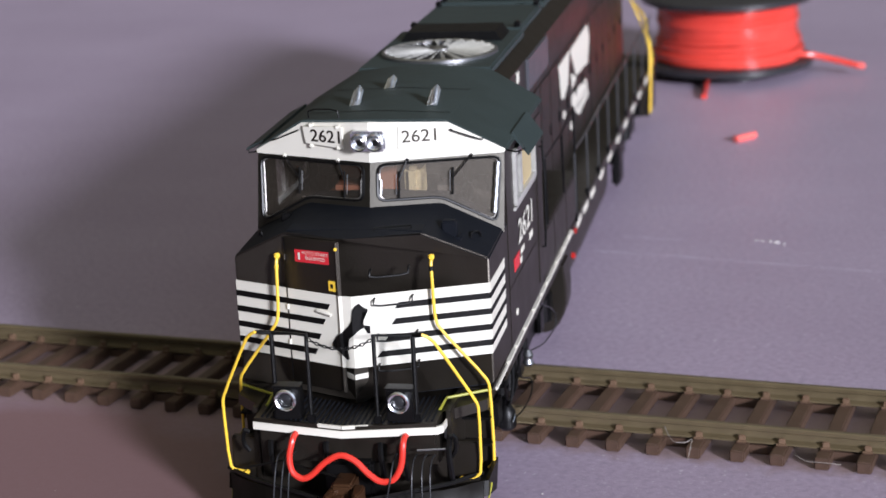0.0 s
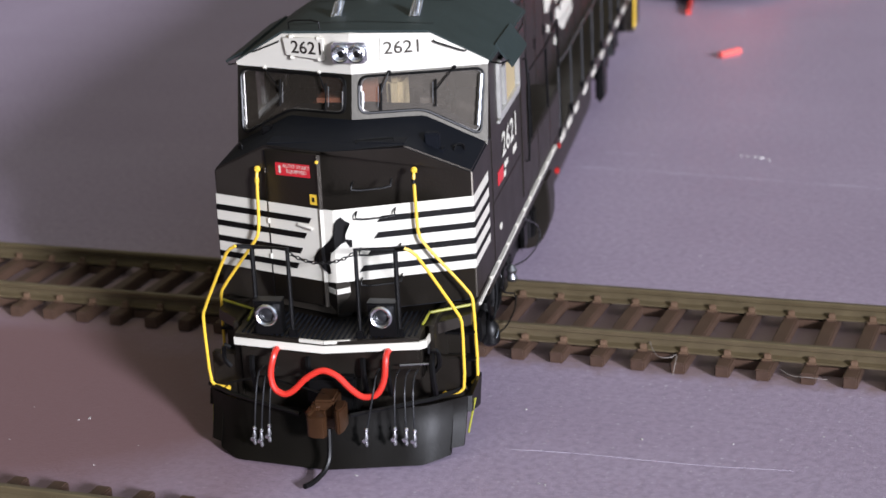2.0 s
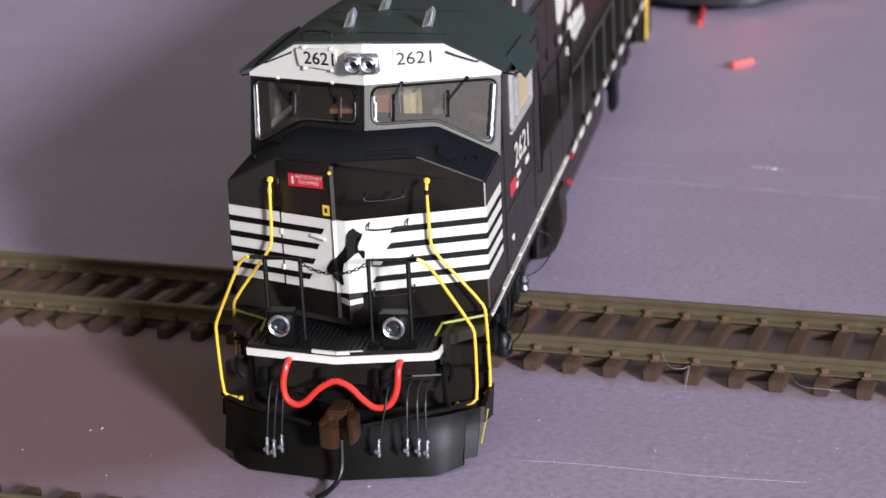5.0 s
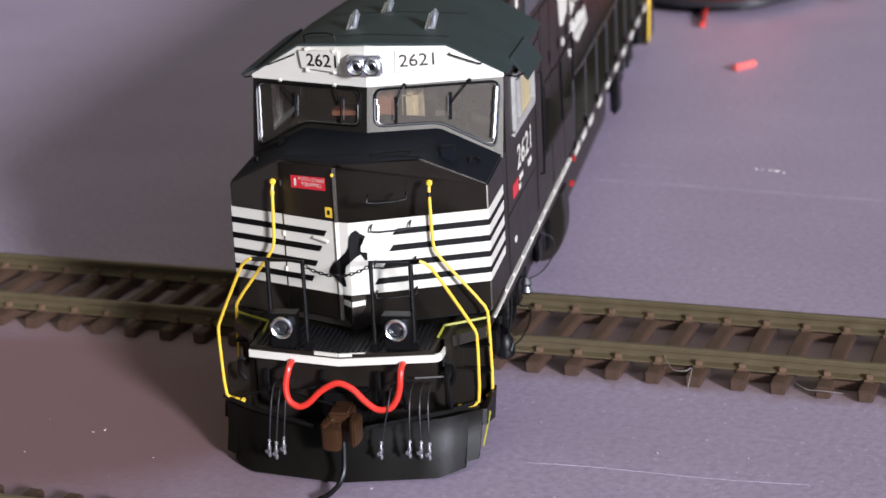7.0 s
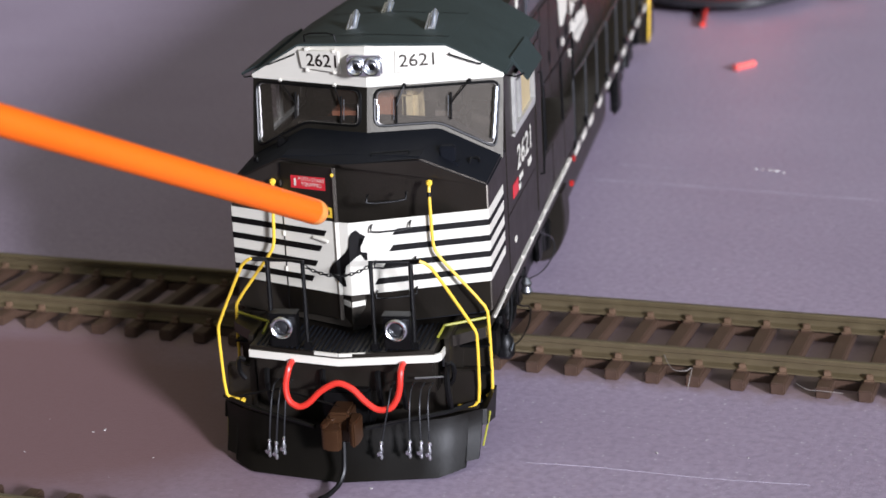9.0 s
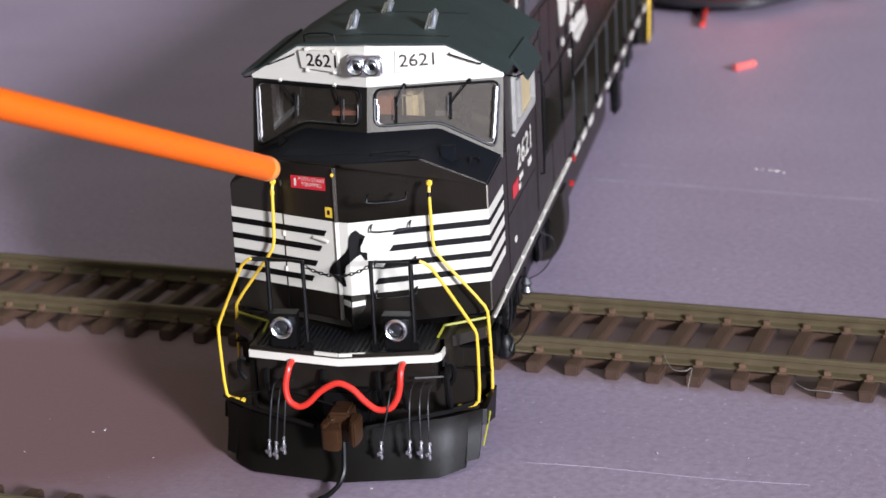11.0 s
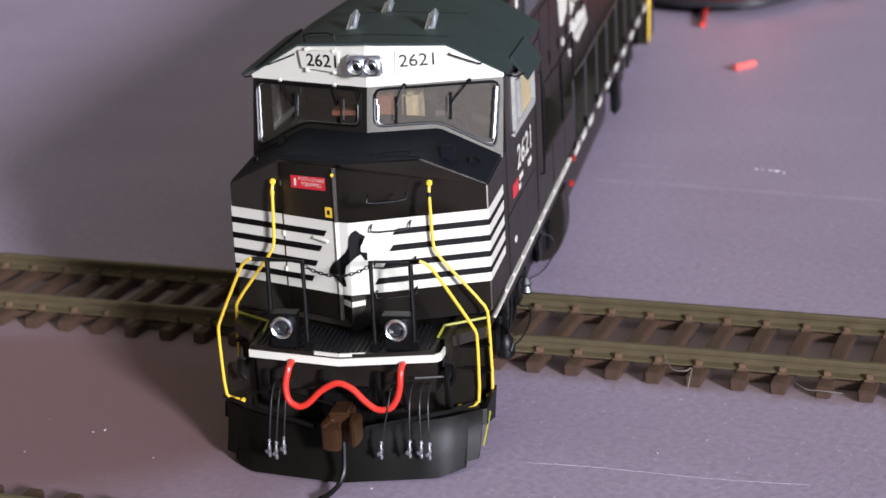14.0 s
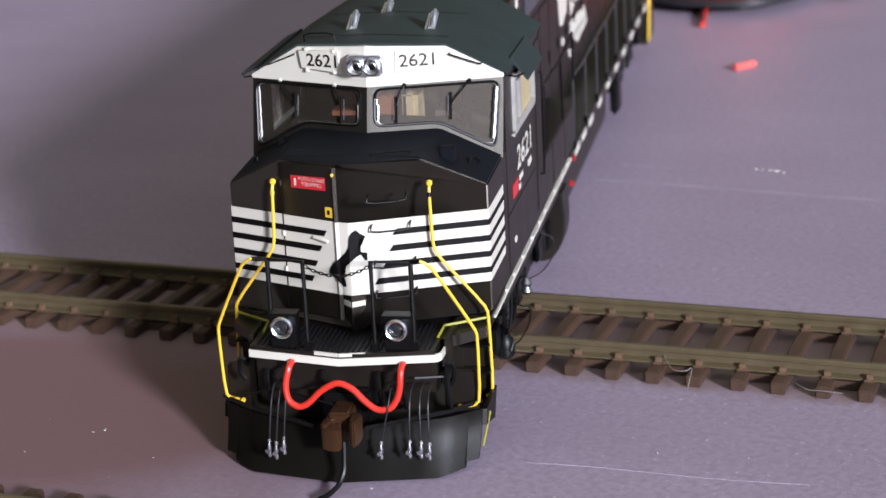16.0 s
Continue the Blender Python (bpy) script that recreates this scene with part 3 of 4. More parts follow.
    # white brow with the number boards and headlights
    for sign in (-1, 1):
        poly = [(0, 46.45), (sign * 17.8, 46.45), (sign * 17.95, 46.9), (sign * 10.4, 51.35), (0, 52.1)]
        brow = part("white_brow", slab(poly, cab_front, -0.6, 0.28), WHITE, body, "white painted brow above the windshields", smooth=False)
        nb = [(sign * 3.7, 48.1), (sign * 3.9, 51.3), (sign * 10.2, 51.0), (sign * 9.8, 48.5)]
        bm = slab(nb, cab_front, 0.2, 0.75 if sign < 0 else 0.5)
        bmesh.ops.bevel(bm, geom=bm.edges[:], offset=0.12, segments=1, affect="EDGES")
        board_ = part("number_board", bm, WHITE, brow, "white number board with black digits")
        text_on("writing", "2621", 2.45, (lambda s: lambda u, v: cab_front(s * 6.7 + (0.35 if s < 0 else 0.2) + u, 49.7 + v, 0.8 if s < 0 else 0.55))(sign), board_, BLACK, 1.05, 0.03 if sign < 0 else 0.012)
        for u in (4.6, 8.8) if sign < 0 else ():
            for z in (48.3, 51.2):
                part("board_clip", box(sign * u - 0.3, sign * u + 0.3, cab_front(sign * u, 50, 0.9).y, cab_front(sign * u, 50, 0.1).y, z - 0.25, z + 0.25, 0.1), WHITE, board_)
        part("brow_grab", tube([cab_front(sign * 10.9, 50.3, 0.2), cab_front(sign * 10.9, 50.3, 0.9), cab_front(sign * 15.0, 48.6, 0.9), cab_front(sign * 15.0, 48.6, 0.2)], 0.12, 6, 1), IRON, brow)
    lamp = part("headlight", box(-2.45, 2.45, 7.9, 9.8, 48.15, 51.0, 0.3), CHROME, body, "twin headlight in a bright housing")
    for x in (-1.1, 1.1):
        part("bezel", lathe([(1.22, -0.1), (1.25, 0.5), (1.05, 0.62), (0.85, 0.45), (0.78, 0.05)], 20, "-Y", (x, 7.9, 49.55)), CHROME, lamp)
        part("lens", lathe([(0.8, 0.05), (0.6, 0.25), (0.2, 0.34), (0.02, 0.35)], 16, "-Y", (x, 7.9, 49.55)), CHROME, lamp)
        part("bulb", lathe([(0.5, 0.25), (0.42, 0.44), (0.05, 0.52)], 12, "-Y", (x + 0.1, 7.9, 49.5)), IRON, lamp)
    # roof: flat middle, two slopes, overhang, seams and fittings
    prof = [(-18.2, 46.5), (-18.2, 46.95), (-10.3, 51.7), (0, 52.5), (10.3, 51.7), (18.2, 46.95), (18.2, 46.5), (10.0, 50.9), (0, 51.6), (-10.0, 50.9)]
    bm = loft([[Vector((x, cab_front(x, 50, 0.05).y, z)) for x, z in prof], [Vector((x, 48.0, z)) for x, z in prof]])
    bmesh.ops.bevel(bm, geom=[e for e in bm.edges if e.calc_length() > 20], offset=0.3, segments=2, affect="EDGES")
    roof = part("cab_roof", bm, ROOF, body, "dull black cab roof")
    for x, y, h in ((-4.1, 20.4, 3.4), (7.1, 20.7, 3.4), (-1.5, 31.0, 2.6)):
        x -= 0.3
        bm = loft([[(x - 0.5, y - 0.5, 52.0), (x + 0.5, y - 0.5, 52.0), (x + 0.8, y + 1.6, 51.9), (x - 0.1, y + 1.6, 51.9)],
                   [(x + 0.0, y + 0.4, 52.0 + h * 0.6), (x + 0.8, y + 0.4, 52.0 + h * 0.65), (x + 0.9, y + 1.3, 52.0 + h * 0.8), (x + 0.4, y + 1.3, 52.0 + h * 0.75)]])
        bmesh.ops.bevel(bm, geom=bm.edges[:], offset=0.2, segments=2, affect="EDGES")
        ho = part("roof_fitting", bm, CHROME, roof, "crumpled bright metal roof fitting")
        for k in range(4):
            part("rib", tube([(x - 0.7 + k * 0.42, y - 0.7, 52.0), (x - 0.1 + k * 0.36, y + 0.4 + 0.2 * (k % 2), 52.0 + h * (0.62 + 0.1 * (k % 3)))], 0.15, 6, 0), CHROME, ho)
    for y in (14.5, 30.0):
        part("roof_seam", loft([[Vector((x, y + abs(x) * 0.2, z + 0.02)) for x, z in ((-10.2, 51.72), (0, 52.52), (10.2, 51.72))], [Vector((x, y + 0.25 + abs(x) * 0.2, z + 0.03)) for x, z in ((-10.2, 51.72), (0, 52.52), (10.2, 51.72))]], closed=False, caps=False), IRON, roof)
    part("roof_grab", tube([(-9.6, 13.5, 51.7), (-9.6, 13.3, 53.0), (-5.0, 12.0, 53.3), (-4.8, 12.0, 52.0)], 0.12, 6, 1), IRON, roof)
    # inside: floor, back wall, desk and seats
    inn = part("cab_lining", box(-17, 17, 43.5, 44.3, 19, 46.5), CABIN, body, "dull brown cab interior")
    part("cab_floor", box(-17, 17, 16.5, 44, 35.2, 36.0), CABIN, inn)
    part("lining_ceiling", box(-16.5, 16.5, 18, 44, 46.55, 46.8), CABIN, inn)
    for x, mat in ((-7.0, CABIN_RED), (8.2, CABIN)):
        part("seat", box(x - 2.6, x + 2.6, 22, 28, 36.0, 39.6, 0.8), mat, inn)
        part("seat_back", box(x - 2.4, x + 2.4, 27, 29.4, 37.5, 44.2, 1.15), mat, inn)
    part("control_desk", box(2.9, 5.2, 16.5, 22, 36, 44.0, 0.7), TAN, inn)
    part("control_desk", box(-13, -3.5, 16.8, 20, 36, 39.4, 0.6), CABIN, inn)
    part("partition", box(-1.6, 1.4, 18, 24, 36, 45.0, 0.3), CABIN_RED, inn)


cab()


def front_deck():
    """Platform, buffer face and steps at the front."""
    out = [(-12.6, -9.0), (-12.6, -12.9), (0.0, -15.5), (12.2, -13.2), (12.2, -9.0), (17.4, -4.0), (17.4, 12), (-17.4, 12), (-17.4, -4.0)]
    deck = part("front_deck", loft([[Vector((x, y, z)) for x, y in out] for z in (15.4, 16.9)]), BLACK, loco, "black ribbed front platform")
    # tread ribs
    for i in range(34):
        x = -11.6 + i * 0.7
        y0 = -12.4 - (1 - abs(x) / 12.6) * 2.4
        y1 = nose_front(x, 0).y - 0.4
        part("tread_rib", box(x - 0.12, x + 0.12, y0, y1, 16.85, 17.05), BLACK_DIMMED, deck, smooth=False)
    # white buffer strip, bent in the middle, turning back at its ends
    pts = [(-12.75, -10.6), (-12.75, -13.05), (0.0, -15.65), (12.3, -13.35), (13.0, -12.6), (13.1, -9.4)]
    ring = []
    for x, y in pts:
        ring.append([Vector((x, y, 15.35)), Vector((x, y, 16.36)), Vector((x * 0.985, y + 0.4, 16.36)), Vector((x * 0.985, y + 0.4, 15.35))])
    part("white_strip", loft(ring), WHITE, deck, "white buffer strip")
    for a, b in (((-3.4, -15.05), (-0.05, -15.75)), ((0.05, -15.75), (3.4, -15.1))):
        part("strip_cap", loft([[Vector((x, y + 0.25, 16.55)), Vector((x, y + 0.25, 16.98)), Vector((x, y + 0.6, 16.98)), Vector((x, y + 0.6, 16.55))] for x, y in (a, b)]), WHITE, deck)
    part("under_lip", box(-12.0, 12.0, -12.8, -10.4, 13.6, 15.4, 0.2), BLACK, deck)
    # steps on both sides
    for s in (-1, 1):
        well = part("step_well", box(s * 12.9, s * 13.6, -10.2, -0.5, 6.2, 17.4, 0.1), BLACK, deck)
        part("step_back", box(s * 13.4, s * 17.4, -1.2, -0.5, 5.0, 17.4, 0.1), BLACK, well)
        for z in (6.0, 10.2, 14.0):
            part("step", box(s * 13.2, s * 17.6, -7.5 if z < 7 else -3.4, -1.0, z - 0.35, z, 0.08), IRON, well)
        part("yellow_edge", tube([(s * 11.9, -8.9, 17.2), (s * 12.1, -5.4, 17.5), (s * 17.6, -2.0, 17.6)], 0.2, 6, 0), DULL_YELLOW, well)
        part("yellow_edge", tube([(s * 13.1, -9.9, 14.4), (s * 13.5, -9.4, 16.0)], 0.16, 6, 0), DULL_YELLOW, well)
        part("uncoupling_bracket", tube([(s * 13.6, -12.2, 14.6), (s * 14.4, -12.4, 15.0), (s * 14.6, -12.2, 13.0), (s * 13.8, -12.0, 11.8)], 0.35, 6, 1), IRON, deck)
    # ditch lights
    for s in (-1, 1):
        x = s * 7.6
        d = part("ditch_light", box(x - 1.8, x + 1.8, -13.9, -12.0, 17.2, 21.6, 0.15), IRON, deck, "ditch light with a bright ring")
        part("hood_plate", box(x - 1.95, x + 1.95, -14.1, -12.0, 21.6, 21.85, 0.08), IRON, d)
        part("ring", lathe([(1.2, -0.2), (1.5, 0.1), (1.5, 0.75), (1.3, 0.95), (1.05, 0.8), (0.95, 0.2)], 24, "-Y", (x, -13.9, 20.1)), CHROME, d)
        part("lens", lathe([(1.0, 0.15), (0.7, 0.4), (0.3, 0.52), (0.02, 0.55)], 20, "-Y", (x, -13.9, 20.1)), LENS, d)
    # inner black rails and the chain
    for s in (-1, 1):
        rl = part("end_rail", tube([(s * 4.5, -13.4, 16.8), (s * 4.5, -13.4, 28.9), (s * 9.5, -12.4, 28.7), (s * 11.2, -13.6, 29.2)], 0.3, 8, 0), IRON, deck, "black end railing")
        part("post", tube([(s * 9.5, -12.4, 16.8), (s * 9.5, -12.4, 28.8)], 0.33, 8, 0), IRON, rl)
        for x, y in ((4.5, -13.4), (9.5, -12.4)):
            part("post_foot", box(s * x - 0.5, s * x + 0.5, y - 0.5, y + 0.5, 16.8, 17.9, 0.12), IRON, rl)
    n = 17
    chain = part("chain", tube([(-4.5, -13.5, 28.6), (-4.4, -13.7, 28.4)], 0.2, 6, 0), IRON, deck, "thin black chain")
    for i in range(n):
        f = (i + 0.5) / n
        x = -4.3 + 8.6 * f
        z = 28.4 - 1.35 * (1 - (2 * f - 1) ** 2) + 0.0
        sl = 1.35 * 2 * (2 * f - 1) * 2 / 8.6
        bm = bmesh.new()
        ring = [Vector((0.36 * math.cos(a), 0, 0.2 * math.sin(a))) for a in [2 * math.pi * k / 8 for k in range(9)]]
        tube(ring, 0.085, 5, 0, bm)
        bm.transform(Matrix.Translation((x, -13.7, z)) @ Matrix.Rotation(-math.atan(sl), 4, "Y") @ Matrix.Rotation(math.pi / 2 * (i % 2), 4, "X"))
        part("link", bm, IRON, chain)
    # yellow handrails: at the step front and from the nose to the step back
    for s in (-1, 1):
        part("handrail", tube(bent([(s * 11.1, -14.2, 29.4), (s * 12.4, -13.8, 28.7), (s * 17.5, -10.8, 18.7), (s * 17.35, -10.2, 8.3), (s * 14.8, -10.6, 8.2)]), 0.22, 8, 1), YELLOW, deck, "bent yellow wire handrail")
        part("rail_clip", lathe([(0.3, -0.3), (0.4, 0), (0.28, 0.35)], 8, "-Y", (s * 14.8, -10.8, 8.2)), YELLOW, deck)
        part("handrail", tube(bent([nose_front(s * 10.6, 36.4, 0.4), nose_front(s * 10.6, 36.2, 1.1), nose_front(s * 10.8, 28.0, 1.3), nose_front(s * 11.6, 26.6, 1.6), (s * 17.5, -2.4, 18.9), (s * 17.7, -2.0, 7.0), (s * 16.8, -2.4, 6.3)]), 0.22, 8, 1), YELLOW, deck, "bent yellow wire handrail")
        part("rail_clip", lathe([(0.36, -0.3), (0.46, 0.2), (0.24, 0.5)], 10, "-Y", nose_front(s * 10.6, 36.6, 0.5)), YELLOW, deck)
        part("clip_collar", tube([nose_front(s * 10.6, 35.5, 1.12), nose_front(s * 10.62, 34.9, 1.14)], 0.3, 8, 0), IRON if s > 0 else YELLOW, deck)


front_deck()


def pilot():
    """Pilot plate, snow plough, coupler and hoses."""
    plate = part("pilot_plate", box(-17.0, 17.0, -9.8, -8.6, 4.0, 13.0, 0.2), BLACK, loco, "black pilot with plough and hoses")
    part("pilot_beam", box(-12.2, 12.2, -12.0, -8.0, 10.5, 15.6, 0.3), BLACK, plate)
    # plough: faceted in plan, dished in section, with notched ends
    half_low = [(0, -18.7), (6, -17.5), (10, -16.7), (12.4, -16.2), (14.2, -14.7), (15.65, -13.2), (15.7, -13.1), (17.2, -12.0)]
    half_top = [(0, -15.2), (6, -14.0), (10, -13.2), (12.6, -12.7), (14.4, -11.8), (15.75, -10.9), (15.8, -10.85), (17.5, -9.8)]
    half_bottom = [0.3, 0.3, 0.3, 0.3, 0.45, 0.6, 1.4, 1.4]
    plan_low = [(-x, y) for x, y in half_low[:0:-1]] + half_low
    plan_top = [(-x, y) for x, y in half_top[:0:-1]] + half_top
    bottom = half_bottom[:0:-1] + half_bottom
    cols = len(plan_low) - 1
    rows = []
    for f, dish in ((0.0, 0.0), (0.3, 0.5), (0.6, 0.7), (0.85, 0.4), (1.0, 0.0)):
        rows.append([(Vector((a[0] + (b[0] - a[0]) * f, a[1] + (b[1] - a[1]) * f + dish, z + (7.6 - (9 - abs(a[0]) / 2) * 0.13 - z) * f))) for a, b, z in zip(plan_low, plan_top, bottom)])
    bm = bmesh.new()
    front = [[bm.verts.new(p) for p in r] for r in rows]
    backs = [[bm.verts.new(p + Vector((0, 0.7, 0))) for p in r] for r in rows]
    for g in (front, backs):
        for a, b in zip(g, g[1:]):
            for i in range(cols):
                bm.faces.new((a[i], a[i + 1], b[i + 1], b[i]))
    for r in (0, -1):
        for i in range(cols):
            bm.faces.new((front[r][i], front[r][i + 1], backs[r][i + 1], backs[r][i]))
    for c in (0, -1):
        for a in range(4):
            bm.faces.new((front[a][c], front[a + 1][c], backs[a + 1][c], backs[a][c]))
    plough = part("plough", bm, PLOUGH, plate, "matt black snow plough")
    for s in (-1, 1):
        part("end_plate", loft([[Vector((s * 17.4, y, z)) for y, z in ((-9.6, 5.2), (-9.0, 7.2), (-1.0, 7.4), (-3.0, 3.6))], [Vector((s * 18.0, y, z)) for y, z in ((-9.4, 5.2), (-8.8, 7.2), (-1.0, 7.4), (-3.0, 3.6))]]), PLOUGH, plough)
        part("yellow_edge", tube([(s * 17.5, -10.0, 2.4), (s * 18.1, -7.2, 6.2)], 0.15, 6, 0), DULL_YELLOW, plough)
    part("plough_brace", tube([(3.4, -17.0, 7.4), (13.5, -13.2, 8.4), (17.4, -9.4, 8.6)], 0.3, 6, 0), IRON, plate)
    part("plough_brace", tube([(-3.4, -17.0, 7.4), (-13.5, -13.2, 8.4), (-17.8, -9.4, 8.2)], 0.3, 6, 0), IRON, plate)
    # coupler
    def casting(plan, z0, z1, bevel):
        bm = loft([[Vector((x, y, z)) for x, y in plan] for z in (z0, z1)])
        bmesh.ops.bevel(bm, geom=bm.edges[:], offset=bevel, segments=2, affect="EDGES")
        return bm
    cp = part("coupler", casting([(-2.0, -15.8), (-2.1, -18.6), (-1.75, -19.8), (-0.9, -20.3), (0.6, -20.3), (0.85, -19.3), (0.0, -18.6), (0.1, -17.5), (1.5, -17.1), (1.7, -15.8)], 5.4, 8.3, 0.16), COUPLER, plate, "rust-brown knuckle coupler")
    part("coupler_head", casting([(-1.8, -15.6), (-1.8, -17.9), (-0.7, -18.2), (-0.3, -17.2), (2.0, -16.9), (2.2, -15.6)], 8.1, 8.9, 0.2), COUPLER, cp)
    part("knuckle", casting([(1.5, -16.2), (1.9, -17.4), (1.65, -18.6), (2.0, -19.7), (2.55, -19.9), (2.95, -18.6), (2.9, -16.2)], 5.8, 9.2, 0.18), COUPLER, cp)
    part("guard_arm", casting([(-2.0, -17.2), (-2.05, -19.2), (-1.5, -19.9), (-1.2, -19.2), (-1.1, -17.4)], 8.1, 8.7, 0.14), COUPLER, cp)
    part("lock_pin", lathe([(0.4, 0), (0.4, 0.6), (0.2, 0.8)], 8, "Z", (0.9, -16.4, 8.8)), COUPLER, cp)
    part("shank", box(-1.4, 1.4, -17.6, -9.0, 7.0, 9.6, 0.3), COUPLER, cp)
    part("pocket", box(-3.2, 3.4, -13.5, -9.0, 5.6, 11.2, 0.4), IRON, cp)
    part("trip_pin", tube([(1.0, -19.2, 6.4), (1.05, -19.7, 3.8), (1.0, -20.1, 2.4), (0.5, -21.2, 1.1), (-0.5, -23.4, 0.6), (-1.2, -24.8, 0.75)], 0.36, 8, 2), IRON, cp, "curved black trip pin")
    # red jumper hose
    pts = [(-6.6, -13.0, 15.3), (-6.6, -15.6, 15.4), (-7.3, -16.0, 12.6), (-6.9, -16.2, 10.5), (-5.5, -16.3, 9.7), (-4.2, -16.3, 10.3), (-2.4, -16.2, 12.2), (-0.2, -16.1, 13.4), (1.8, -16.2, 12.6), (3.4, -16.3, 10.8), (5.0, -16.3, 9.6), (6.9, -16.2, 9.9), (8.0, -16.0, 12.0), (8.2, -15.6, 15.4), (8.2, -13.0, 15.3)]
    part("red_hose", tube(pts, 0.43, 10, 2), RED, plate, "red jumper hose looped across the pilot")
    # air hoses with bright ends
    for x0, x1, z1 in ((-9.1, -9.5, 3.6), (-8.1, -8.6, 3.3), (-7.2, -7.5, 4.0), (6.6, 5.5, 3.8), (9.3, 9.3, 4.1), (10.6, 10.8, 4.1), (11.7, 11.9, 3.9)):
        h = part("air_hose", tube([(x0, -12.6, 12.2), (x0, -15.0, 12.4), (x0, -16.4, 11.0), (x0 * 0.5 + x1 * 0.5, -17.2, 8.0), (x1, -17.6, z1 + 1.4)], 0.12, 6, 2), HOSE, plate, "thin air hose with a bright end")
        part("hose_end", lathe([(0.16, 0), (0.28, 0.3), (0.16, 0.8), (0.3, 1.1), (0.28, 1.5), (0.14, 2.0)], 8, "Z", (x1, -17.7, z1 - 0.4)), STEEL, h)
        part("gland", box(x1 - 0.5, x1 + 0.1, -18.2, -17.4, z1 + 0.2, z1 + 0.8, 0.12), CHROME, h)
        part("hose_clamp", lathe([(0.13, 0), (0.26, 0.15), (0.26, 0.5), (0.13, 0.65)], 8, "Z", (x1 + 0.04, -17.6, z1 + 1.5)), CHROME, h)
    for x in (-10.6, -3.0, 4.4, 7.6, 13.6):
        part("pipe", tube([(x, -11.5, 14.6), (x, -13.2, 12.8), (x + 0.4, -13.0, 9.0), (x, -11.0, 8.0)], 0.4, 6, 1), IRON, plate)
    part("lift_bar", tube([(-14.2, -12.4, 9.6), (-9.0, -13.6, 11.2), (-2.0, -14.4, 9.6), (0.5, -15.6, 9.4)], 0.16, 6, 0), IRON, plate)
    part("lift_bar", tube([(9.5, -13.4, 13.1), (13.2, -12.6, 13.1)], 0.14, 6, 0), STEEL, plate)


pilot()


